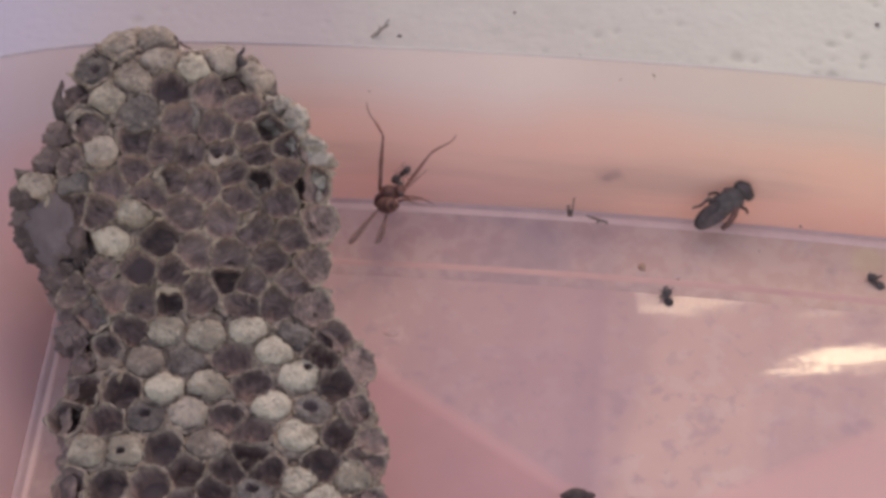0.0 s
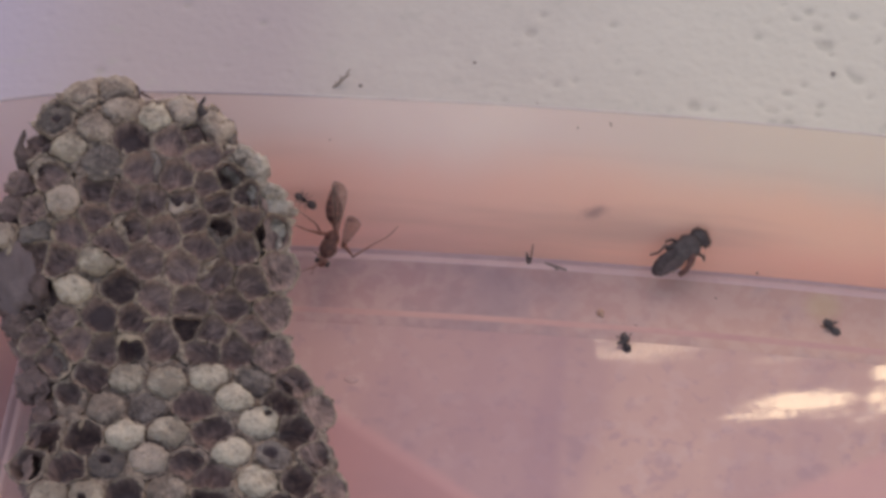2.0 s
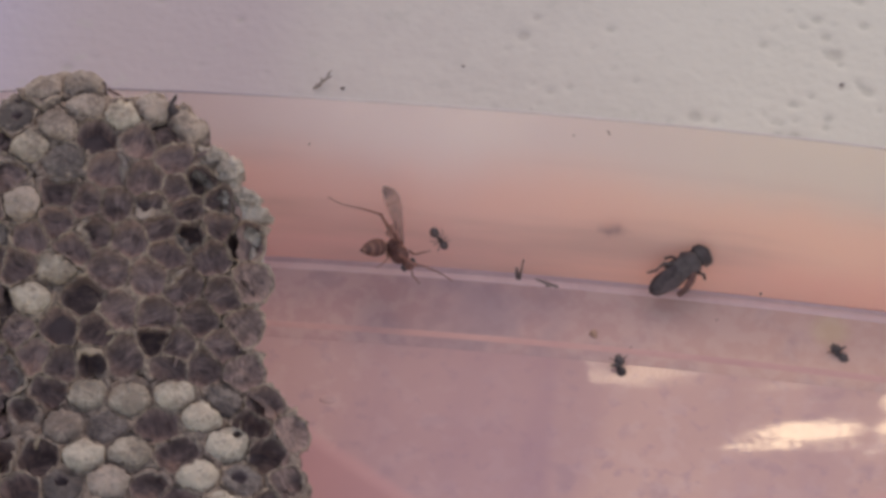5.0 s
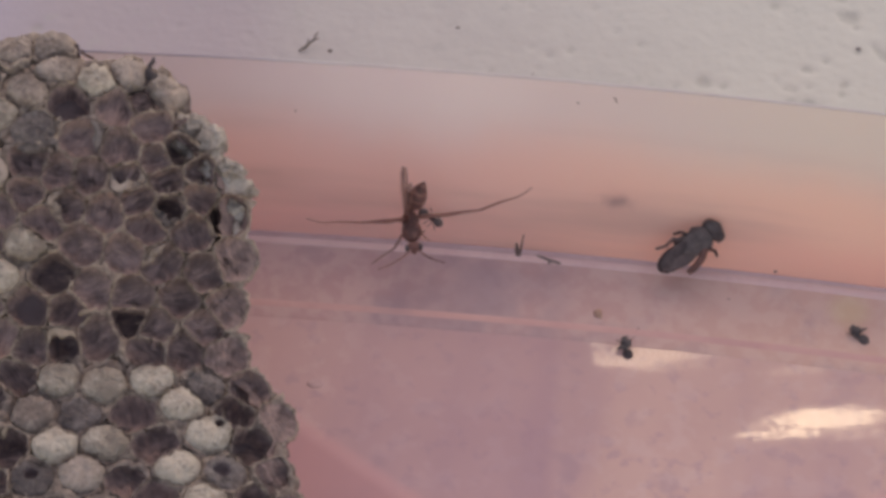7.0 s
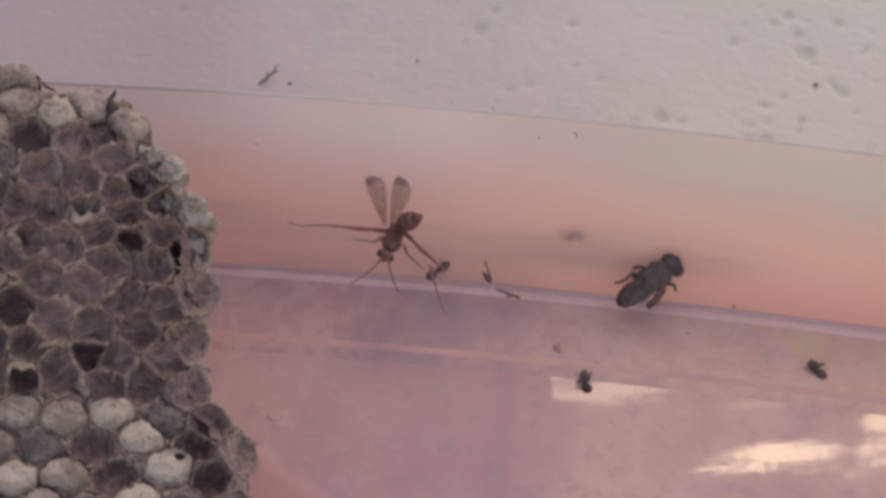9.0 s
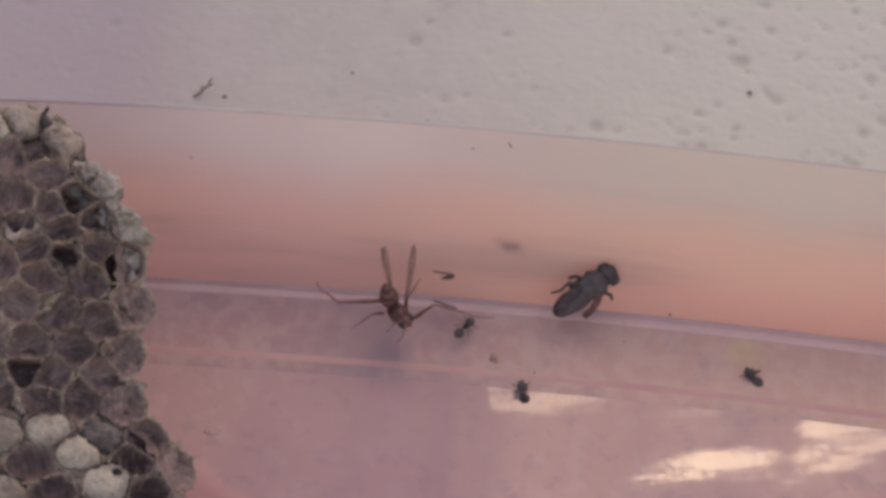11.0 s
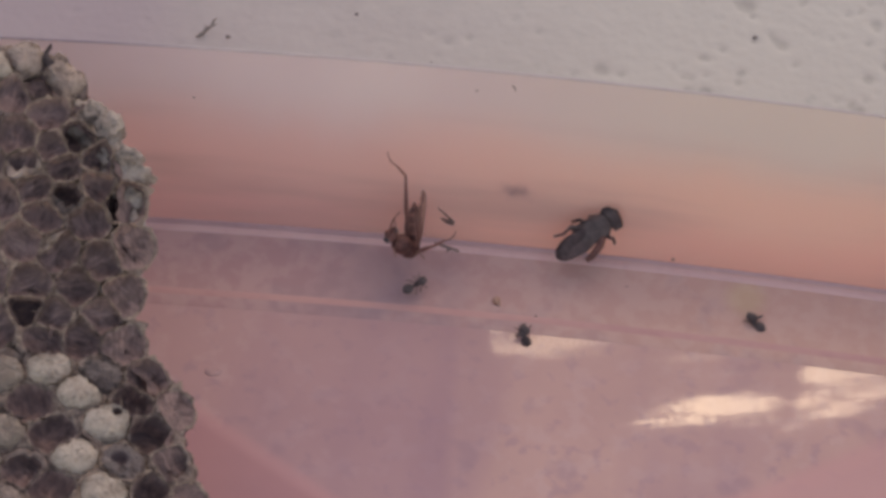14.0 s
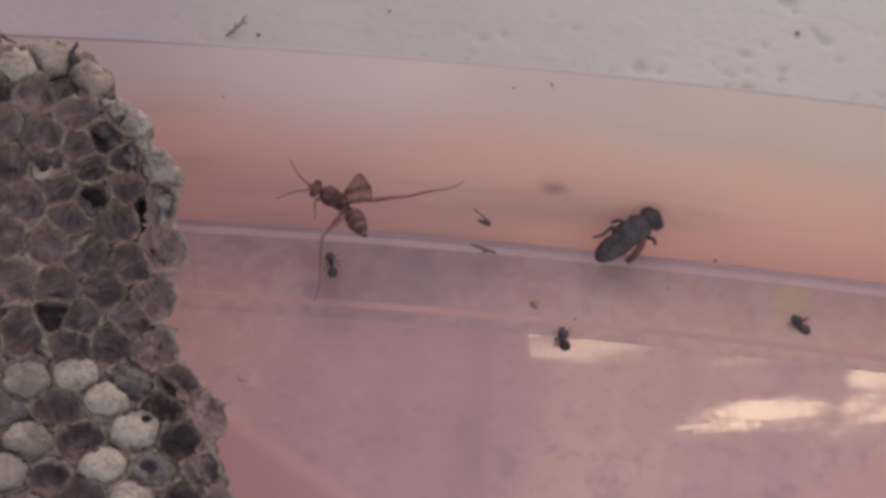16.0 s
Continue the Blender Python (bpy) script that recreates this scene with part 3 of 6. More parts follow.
def shell(name, shape, levels, parent, materials, seat, where, centre=None, base=None, shift=(0.0, 0.0)):
    """Rings of one cell or cap: each level is scale, inset, height, share of the rim's unevenness, material of the band above."""
    bm, n = bmesh.new(), len(shape)
    rings = []
    for i, (scale, inset, z, top, _) in enumerate(levels):
        ring = []
        rounds = base if i < 7 else shape
        loose = 0.3 if i < 6 else 0.9
        for k in range(n):
            a = 2 * math.pi * k / n
            fuzz = 0.26 * noise.noise(Vector((math.cos(a) * 3.5 + where[0], math.sin(a) * 3.5 + where[1], i * 0.9))) + (0.24 if i in (6, 7) else 0.11) * noise.noise(Vector((math.cos(a) * 11 + where[1], math.sin(a) * 11 + where[0], i * 1.7)))
            r = max(0.15, rounds[k] * scale - inset + loose * fuzz * min(1.0, scale * scale))
            drift = max(0.0, 1 - scale) if z > -1.5 else 0.0
            x, y = r * math.cos(a) + shift[0] * drift, r * math.sin(a) + shift[1] * drift
            spot = Vector(((where[0] + x) * 0.45, (where[1] + y) * 0.45, 3.0))
            lip = 0.8 * noise.noise(spot) + 0.5 * noise.noise(spot * 3.1) + 0.30 * noise.noise(spot * 7.7)
            if levels[i][4] == 1 and top < 0.8:
                lip += 0.9 * noise.noise(spot * 5.3 + Vector((0, 0, i * 0.7)))
            ring.append(bm.verts.new((x * MM, y * MM, (z + lip * top) * MM)))
        rings.append(ring)
    for i, (a, b) in enumerate(zip(rings, rings[1:])):
        for k in range(n):
            bm.faces.new((a[k], a[(k + 1) % n], b[(k + 1) % n], b[k])).material_index = levels[i][4]
    if centre is not None:
        tip = bm.verts.new((centre[0] * MM, centre[1] * MM, centre[2] * MM))
        for k in range(n):
            bm.faces.new((rings[-1][k], rings[-1][(k + 1) % n], tip)).material_index = levels[-1][4]
    ob = part(name, bm, materials, parent)
    ob.matrix_world = seat
    return ob


# the outer wall of a cell and its thin frayed rim
CELL_WALL = ((0.80, 0, -9.5, 0, 0), (0.93, 0.1, -6.6, 0, 0), (0.95, 0.12, -4.0, 0, 0), (0.99, 0.10, -1.8, 0.3, 0), (1.0, 0.05, -0.5, 0.9, 0), (1.0, -0.01, -0.04, 1, 0), (1.0, 0.02, 0.07, 1, 0), (1.0, 0.06, 0.03, 1, 0))


def open_cell(whole, shape, kind, comb, seat, where, rng):
    """A cell that narrows to a fibrous bowl."""
    if kind in "kj":
        deep = rng.uniform(2.6, 3.8)
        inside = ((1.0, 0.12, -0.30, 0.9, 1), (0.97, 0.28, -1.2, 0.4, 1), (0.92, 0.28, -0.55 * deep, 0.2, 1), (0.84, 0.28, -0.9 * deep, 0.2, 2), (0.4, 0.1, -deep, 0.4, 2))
    elif kind == "b":
        deep = rng.uniform(0.5, 1.1)
        inside = ((1.0, 0.12, -0.12, 0.9, 1), (0.86, 0.2, -0.45 * deep, 0.9, 1), (0.66, 0.1, -0.8 * deep, 0.7, 1), (0.45, 0.1, -0.9 * deep, 0.7, 1), (0.2, 0.0, -deep, 0.7, 1))
    else:
        deep = rng.uniform(0.8, 1.7) if where[1] > length_at(-22) else rng.uniform(1.6, 2.6)
        bowl = rng.uniform(0.55, 0.75)
        inside = ((1.0, 0.11, -0.09, 0.95, 1), (0.96, 0.26, -0.45 * deep, 0.5, 1), (0.86, 0.24, -0.80 * deep, 0.4, 1), (bowl, 0.2, -0.97 * deep, 0.45, 1), (0.3, 0.1, -deep * rng.uniform(0.85, 1.1), 0.6, 1))
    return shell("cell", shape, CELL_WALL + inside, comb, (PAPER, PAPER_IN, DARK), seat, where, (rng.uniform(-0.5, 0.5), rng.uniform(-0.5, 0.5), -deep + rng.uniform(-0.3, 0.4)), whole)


def closed_cell(whole, shape, kind, comb, seat, where, rng, hole=(0.0, 0.0)):
    """A cell under a wrinkled dome of silk; some domes are bitten open."""
    tall = rng.uniform(0.2, 0.45) if kind in "dg" else rng.uniform(0.85, 1.25)
    cover = {"w": SILK, "h": SILK, "d": SILK_DULL, "g": SILK_DULL, "t": SILK_TAN}[kind]
    mean = sum(shape) / len(shape)
    inner = [(0.75 * r + 0.25 * min(mean, r * 1.1)) * (1.02 - 0.13 * math.sin(2 * math.pi * k / len(shape)) ** 2) for k, r in enumerate(shape)]
    wide = rng.uniform(0.20, 0.30) if kind == "h" else rng.uniform(0.28, 0.42)
    shift = (hole[0] / (1 - wide), hole[1] / (1 - wide)) if kind in "hg" else (0.0, 0.0)
    dome = ((1.0, 0.15, -0.18, 0.9, 1), (0.97, 0.10, 0.22 * tall, 0.7, 1), (0.88, 0.1, 0.58 * tall, 0.55, 1), (0.73, 0.05, 0.82 * tall, 0.5, 1), (0.52, 0, 0.95 * tall, 0.45, 1))
    if kind in "hg":
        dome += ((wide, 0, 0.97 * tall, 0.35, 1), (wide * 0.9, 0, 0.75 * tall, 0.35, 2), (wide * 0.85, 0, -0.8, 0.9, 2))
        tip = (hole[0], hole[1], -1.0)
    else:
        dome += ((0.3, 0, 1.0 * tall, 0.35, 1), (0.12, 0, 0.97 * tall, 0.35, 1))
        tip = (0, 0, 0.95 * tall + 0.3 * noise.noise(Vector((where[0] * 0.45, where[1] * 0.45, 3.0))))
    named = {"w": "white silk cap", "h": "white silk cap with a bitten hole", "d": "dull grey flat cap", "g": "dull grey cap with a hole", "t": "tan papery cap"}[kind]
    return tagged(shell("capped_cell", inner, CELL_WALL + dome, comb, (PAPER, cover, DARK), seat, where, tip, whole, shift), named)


def build_comb():
    comb = thing("wasp_comb", "grey paper wasp comb with open and white-capped cells", "wasp comb")
    # matted pulp that fills the gaps between the cells
    bm, rows_made = bmesh.new(), []
    for q in np.linspace(-58, 8.5, 60):
        l, r = comb_span(q)
        ring = []
        for k in range(21):
            u = l + 1.6 + (r - l - 3.2) * k / 20
            ring.append(bm.verts.new(comb_seat(u, q, -2.8 + 0.4 * noise.noise(Vector((u, q, 0)) * 0.5)).translation))
        for k in range(20, -1, -1):
            u = l + 3.2 + (r - l - 6.4) * k / 20
            p = comb_seat(u, q).translation
            ring.append(bm.verts.new((p.x, p.y, max(0.0001, p.z - 0.0135))))
        rows_made.append(ring)
    for a, b in zip(rows_made, rows_made[1:]):
        for k in range(len(a)):
            bm.faces.new((a[k], a[(k + 1) % len(a)], b[(k + 1) % len(a)], b[k]))
    bm.faces.new(rows_made[0])
    bm.faces.new(rows_made[-1][::-1])
    bmesh.ops.recalc_face_normals(bm, faces=bm.faces)
    part("pulp_base", bm, PAPER_IN, comb, "dark matted paper pulp")

    # crumpled skirts of pulp down both flanks
    for flank in (-1, 1):
        bm, rows_made = bmesh.new(), []
        for q in np.arange(-58, 9.6, 0.45):
            l, r = comb_span(q)
            edge = l if flank < 0 else r
            ring = []
            for k in range(15):
                inward = 2.2 * max(0.0, 1 - k / 4) + 0.10 * max(0, k - 7)
                drop = -0.5 - 0.25 * k if k < 5 else -1.5 - 0.85 * (k - 4)
                u = edge - flank * inward
                spot = Vector((u * 0.6, q * 0.6, k * 0.5))
                crumple = 0.75 * noise.noise(spot) + 0.5 * noise.noise(spot * 2.3) + 0.3 * noise.noise(spot * 5.1)
                p = comb_seat(u, q, drop) @ Vector((flank * crumple * MM, 0.4 * crumple * MM, 0.5 * crumple * MM))
                p.z = max(p.z, 0.0002)
                ring.append(bm.verts.new(p))
            rows_made.append(ring)
        for a, b in zip(rows_made, rows_made[1:]):
            for k in range(14):
                bm.faces.new((a[k], a[k + 1], b[k + 1], b[k]) if flank < 0 else (a[k], b[k], b[k + 1], a[k + 1]))
        part("pulp_flank", bm, PAPER_IN, comb, "crumpled brown paper flank")

    # the cells meet half-way; beyond the last row placed to fit the camera's view a loose grid goes on
    rng = random.Random(11)
    seeds = [(c[0], length_at(c[1]), c[2], tuple(c[3:]) or (0.0, 0.0)) for band in (CELLS_CROWN, CELLS_UPPER, CELLS_SHOULDER, CELLS_MIDDLE, CELLS_FRONT, CELLS_NEAR) for c in band]
    for row in range(3):
        for k in range(8):
            p = (-40.5 + 4.6 * k + 2.3 * (row % 2) + rng.uniform(-0.5, 0.5), length_at(-49.6 - 3.9 * row) + rng.uniform(-0.4, 0.4))
            if min(math.hypot(p[0] - o[0], p[1] - o[1]) for o in seeds) > 3.0:
                seeds.append((*p, rng.choice("ookkwd"), (0.0, 0.0)))
    everyone, mouths = [c[:2] for c in seeds], []
    for u, along, kind, hole in seeds:
        p = (u, along)
        seat = comb_seat(u, q_at(along), rng.uniform(-0.08, 0.08))
        seat = seat @ pose(0, 0, 0, rng.uniform(-4, 4), rng.uniform(-4, 4), 0)
        if kind in "pm":
            bm = bmesh.new()
            for _ in range(5):
                size = rng.uniform(0.9, 1.7)
                blob(bm, (rng.uniform(-1.0, 1.0), rng.uniform(-1.0, 1.0), rng.uniform(-2.0, -0.8)), (size, size * rng.uniform(0.7, 1.1), size * rng.uniform(0.5, 0.9)), 30, 20, 0.55)
            crumple = part("pulp_crumple", bm, MOULD if kind == "m" else PULP, comb, "pale mouldy pulp" if kind == "m" else "crumpled brown pulp")
            crumple.matrix_world = seat
            continue
        whole, shape = cell_shape(p, everyone)
        mouths.append((seat, shape, p))
        if kind in "wdthg":
            closed_cell(whole, shape, kind, comb, seat, p, rng, hole)
            continue
        open_cell(whole, shape, kind, comb, seat, p, rng)
        if kind in "rj" or rng.random() < 0.10:
            # what is left of a torn cap, along one side of the mouth
            bm = bmesh.new()
            start, count, broad, cover = {"r": (16, 24, 1.3, SILK_TAN), "j": (2, 15, 1.1, STRAW)}.get(kind) or (rng.randrange(36), rng.randrange(11, 21), 0.95, rng.choice((SILK_TAN, SILK_DULL, PAPER)))
            strips = []
            for k in range(count + 1):
                a = 2 * math.pi * ((start + k) % 36) / 36
                width = broad * math.sin(math.pi * (k + 0.4) / (count + 0.8)) + rng.uniform(-0.12, 0.12)
                outer = shape[(start + k) % 36] - 0.2
                spot = Vector(((u + outer * math.cos(a)) * 0.45, (along + outer * math.sin(a)) * 0.45, 3.0))
                lip = 0.8 * noise.noise(spot) + 0.5 * noise.noise(spot * 3.1)
                strips.append([bm.verts.new(((outer - w) * math.cos(a) * MM, (outer - w) * math.sin(a) * MM, (lip + z) * MM)) for w, z in ((0, 0.0), (max(width, 0.1) * 0.5, 0.14), (max(width, 0.1), 0.02), (max(width, 0.1) * 0.8, -0.12), (0.02, -0.25))])
            for x, y in zip(strips, strips[1:]):
                for k in range(4):
                    bm.faces.new((x[k], y[k], y[k + 1], x[k + 1]))
            rag = part("torn_cap", bm, cover, comb)
            rag.matrix_world = seat
    # crumpled pulp along the edges
    for k in range(40):
        q = -50 + 60 * k / 39 + rng.uniform(-0.8, 0.8)
        l, r = comb_span(q)
        left = k % 2 == 0
        u = l - rng.uniform(-0.9, 0.4) if left else r + rng.uniform(-1.0, 0.3)
        bm = bmesh.new()
        size = rng.uniform(0.9, 1.7)
        blob(bm, (0, 0, 0), (size, size * rng.uniform(0.6, 1.1), size * rng.uniform(0.8, 1.6)), 14, 10, 0.5)
        lump = part("pulp_lump", bm, rng.choice((PULP, PAPER_IN, PAPER_IN, PAPER)), comb)
        lump.matrix_world = comb_seat(u, q, -rng.uniform(2.6, 5.5)) @ pose(0, 0, 0, rng.uniform(-40, 40), rng.uniform(-40, 40), rng.uniform(0, 180))
    # pale mouldy clumps on the upper edge
    for u, q, wide in ((-18.2, -1.6, 1.5), (-17.2, -3.4, 1.2), (-15.8, -5.4, 1.7), (-14.9, -7.4, 1.1), (-21.6, 1.2, 1.1), (-14.6, -9.6, 1.0)):
        bm = bmesh.new()
        blob(bm, (0, 0, 0), (wide * 1.45, wide * 1.1, wide * 0.7), 24, 16, 0.45)
        clump = part("mould_clump", bm, MOULD, comb, "pale mouldy clump")
        clump.matrix_world = comb_seat(u + 1.5, q, -2.0) @ pose(0, 0, 0, rng.uniform(-30, 30), rng.uniform(-30, 30), rng.uniform(0, 180))
    # a smooth grey sheet of pulp that closes cells on the far flank, and crumples round it
    for u, q, wide, long, turn, material in ((-45.0, -12.6, 3.0, 4.2, 8, PULP_SHEET), (-42.6, -13.6, 2.0, 2.4, 30, PULP), (-48.3, -9.2, 1.4, 1.9, 70, PULP), (-34.6, -2.4, 2.1, 0.9, 0, SILK_DULL)):
        bm = bmesh.new()
        blob(bm, (0, 0, 0), (wide, long, 0.9), 26, 16, 0.35)
        sheet = part("pulp_sheet", bm, material, comb, "crumpled grey pulp")
        sheet.matrix_world = comb_seat(u, q, -0.35) @ pose(0, 0, 0, rng.uniform(-8, 8), rng.uniform(-8, 8), turn)
    # frayed fibres over rims and mouths
    for name, material, count in (("fibre_fuzz", PAPER, 650), ("straw_fuzz", STRAW, 110), ("pulp_fuzz", PULP, 400)):
        bm = bmesh.new()
        for _ in range(count):
            seat, shape, p = rng.choice(mouths)
            k = rng.randrange(36)
            a, r = 2 * math.pi * k / 36, shape[k] * rng.uniform(0.86, 1.06)
            spot = Vector(((p[0] + r * math.cos(a)) * 0.45, (p[1] + r * math.sin(a)) * 0.45, 3.0))
            lip = 0.8 * noise.noise(spot) + 0.5 * noise.noise(spot * 3.1)
            lie = seat @ Matrix.Translation((r * math.cos(a) * MM, r * math.sin(a) * MM, (lip + rng.uniform(-0.15, 0.12)) * MM)) @ pose(0, 0, 0, rng.uniform(-12, 12), rng.uniform(-12, 12), 360 * k / 36 + 90 + rng.gauss(0, 35))
            long, bend, thick = rng.uniform(0.5, 2.2), rng.uniform(-0.8, 0.8), rng.uniform(0.015, 0.055)
            points = [lie @ (Vector((long * (k / 3 - 0.5), bend * (k / 3 - 0.5) ** 2 * 2, rng.uniform(-0.12, 0.12))) * MM) / MM for k in range(4)]
            tube(bm, points, [thick * 0.5, thick, thick, thick * 0.4], 4)
        tagged(part(name, bm, material, comb), "frayed paper fibres over the cell rims", kind="stuff")
    # tiny pale specks added on the rims to stand for glints
    bm = bmesh.new()
    for _ in range(46):
        seat, shape, p = rng.choice(mouths)
        k = rng.randrange(36)
        r, wide = shape[k] * rng.uniform(0.8, 1.0), rng.uniform(0.06, 0.17)
        spot = seat @ (Vector((r * math.cos(2 * math.pi * k / 36), r * math.sin(2 * math.pi * k / 36), rng.uniform(-0.1, 0.25))) * MM) / MM
        blob(bm, spot, (wide, wide * rng.uniform(0.5, 1.0), wide * 0.7), 8, 6, 0.5)
    tagged(part("mould_crumbs", bm, SILK, comb), "tiny pale specks standing for glints on the cell rims", kind="stuff")
    # torn shreds of paper
    for u, q, turn, long in ((-24.0, 5.0, 60, 1.8), (-31, 8.0, 95, 1.5), (-40.3, 7.4, 170, 1.3), (-26.5, 7.6, 30, 1.4), (-21.8, -19.6, 250, 1.2), (-32.8, -12.2, 20, 1.2), (-20.5, 0.4, 40, 1.2), (-29.5, -17.4, 5, 1.9), (-36, -30, 80, 1.2), (-24, -29, 200, 1.0)):
        bm = bmesh.new()
        tube(bm, [(0, 0, -0.6), (0.3 * long, 0.1, 0.1), (0.65 * long, -0.1, 0.55), (0.85 * long, 0.1, 0.6), (long, 0.15, 0.7)], [0.2, 0.3, 0.16, 0.22, 0.05], 6)
        shred = part("paper_shred", bm, STRAW if turn in (20, 5, 80) else PULP, comb)
        shred.matrix_world = comb_seat(u, q, 0.0) @ pose(0, 0, 0, rng.uniform(-20, 20), 0, turn) @ Matrix.Diagonal((1, 1, 0.6, 1))
    # a stiff blade of torn paper on the far edge, and a dark claw of pulp on the crown
    for u, q, lift, rise, wide, material, named in ((-44.5, -0.2, -0.6, 4.4, 0.95, PULP, "stiff brown blade of torn paper"), (-23.4, 5.4, 0.2, 2.6, 0.6, BLACK_CHITIN, "dark claw of dried pulp")):
        bm = bmesh.new()
        tube(bm, [(0.5, -0.6, 0), (0.15, 0.15 * rise, 0.2), (-0.35, 0.4 * rise, 0.3), (-0.25, 0.65 * rise, 0.3), (0.1, 0.85 * rise, 0.2), (0.15, rise, 0.1)], [wide, wide * 1.05, wide * 0.8, wide * 0.42, wide * 0.36, wide * 0.12], 9)
        blade = part("paper_blade", bm, material, comb, named)
        blade.matrix_world = Matrix.Translation(comb_seat(u, q, lift).translation) @ FACE @ Matrix.Diagonal((1, 1, 0.5, 1))
    return comb


build_comb()


# ---- insects ----
PARTS = {}


def build_wasp():
    wasp = thing("wasp", "slender brown banded wasp struggling in the pink tub", "wasp")
    PARTS["wasp"] = wasp
    bm = bmesh.new()
    blob(bm, (0.6, 0, 0), (1.3, 1.1, 1.05), 16, 10, 0.06)
    blob(bm, (-0.7, 0, -0.05), (1.3, 0.95, 0.95), 16, 10, 0.06)
    blob(bm, (-1.5, 0, -0.1), (0.6, 0.6, 0.6), 12, 8, 0.05)
    blob(bm, (1.35, 0, 0.05), (0.5, 0.45, 0.45), 12, 8, 0.05)
    PARTS["thorax"] = part("thorax", bm, WASP_BODY, wasp, "mottled dark brown thorax")
    bm = bmesh.new()
    blob(bm, (0.0, 0, 0), (0.55, 0.85, 0.72), 14, 10, 0.05)
    blob(bm, (0.45, 0, -0.15), (0.3, 0.42, 0.4), 10, 7, 0.05)
    PARTS["head"] = head = part("head", bm, WASP_BODY, wasp, "dark brown head")
    for side in (-1, 1):
        bm = bmesh.new()
        blob(bm, (0.1, 0.66 * side, 0.08), (0.42, 0.32, 0.5), 12, 8)
        part("eye", bm, EYE, head, "glossy black compound eye")
    bm = bmesh.new()
    tube(bm, [(0, 0, 0), (0.5, 0, 0.1), (1.0, 0, 0.05)], [0.16, 0.15, 0.3], 10)
    lengths = ((1.0, 0.30), (1.35, 0.66), (1.8, 0.92), (2.3, 1.04), (2.35, 1.0), (2.9, 1.05), (3.3, 1.0), (3.35, 0.95), (3.9, 0.84), (4.3, 0.70), (4.35, 0.64), (4.9, 0.44), (5.3, 0.24), (5.6, 0.06))
    tube(bm, [(x, 0, -0.06 * (x - 1) ** 2 * 0.2) for x, r in lengths], [r for x, r in lengths], 16)
    PARTS["gaster"] = part("gaster", bm, GASTER, wasp, "spindle-shaped gaster with pale rings")
    for key in ("wing.L", "wing.R"):
        bm = bmesh.new()
        rim = [(0, 0.1), (1.2, 0.32), (2.8, 0.58), (4.4, 0.86), (5.7, 1.04), (6.5, 0.98), (6.95, 0.72), (6.75, 0.1), (6.25, -0.62), (5.5, -1.02), (4.2, -0.98), (2.6, -0.62), (0.9, -0.2), (0, -0.1)]
        flat = [bm.verts.new((x * MM, y * MM, 0.05 * math.sin(x) * MM)) for x, y in rim]
        face = bm.faces.new(flat)
        bmesh.ops.solidify(bm, geom=[face], thickness=0.00002)
        wing = PARTS[key] = part("wing", bm, MEMBRANE, wasp, "smoky translucent wing with a dark tip", smooth=False)
        for line in (((0, 0.1), (2.8, 0.58), (4.4, 0.86), (5.7, 1.04), (6.8, 0.8)), ((0, 0), (2.5, 0.12), (5.0, 0.16), (6.6, 0.1)), ((0, -0.1), (2.6, -0.6), (4.2, -0.96), (5.4, -1.0)), ((4.6, 0.88), (4.9, 0.15), (4.7, -0.98))):
            bm = bmesh.new()
            tube(bm, [(x, y, 0.02 + 0.05 * math.sin(x)) for x, y in line], [0.055 - 0.009 * k for k in range(len(line))], 5)
            part("vein", bm, WASP_LEG, wing)
    for key, bow in (("antenna.L", 0.3), ("antenna.R", -0.3)):
        bm = bmesh.new()
        xs = np.linspace(0, 5.2, 12)
        tube(bm, [(x, bow * math.sin(x / 5.2 * math.pi), 0) for x in xs], [0.13 - 0.006 * k for k in range(12)], 7)
        PARTS[key] = part("antenna", bm, WASP_LEG, wasp, "thin red-brown antenna")
    for key, bow in (("hind.L", 1), ("hind.R", -1)):
        bm = bmesh.new()
        tube(bm, [(-1.0, 0, -0.1), (-0.4, 0, -0.05), (0.5, 0, 0), (1.1, 0, 0.05), (2.2, 0.05 * bow, 0.1), (3.9, 0.02, 0.05), (5.4, 0, 0), (5.95, 0, 0)], [0.2, 0.26, 0.26, 0.2, 0.27, 0.19, 0.13, 0.14], 8)
        PARTS[key + ".femur"] = part("hind_femur", bm, WASP_LEG, wasp, "long red-brown hind thigh")
        bm = bmesh.new()
        tube(bm, [(0, 0, 0), (0.6, 0, 0), (2.4, 0.05 * bow, 0), (3.1, 0.1 * bow, 0), (4.5, 0.28 * bow, 0), (5.7, 0.16 * bow, 0), (6.6, -0.1 * bow, 0)], [0.13, 0.14, 0.13, 0.09, 0.08, 0.07, 0.05], 7)
        PARTS[key + ".tibia"] = part("hind_shin", bm, WASP_LEG, wasp, "thin hind shin with a curved foot")
    for key, bow in (("leg.L", 1), ("leg.R", -1)):
        bm = bmesh.new()
        tube(bm, [(0, 0, 0), (0.9, 0.3 * bow, 0.2), (1.7, 0.45 * bow, 0.3), (2.9, 0.25 * bow, 0.15), (3.8, 0.1 * bow, 0), (4.6, 0, 0)], [0.15, 0.16, 0.11, 0.1, 0.07, 0.05], 7)
        PARTS[key] = part("leg", bm, PALE_LEG, wasp, "slender pale brown leg")


build_wasp()


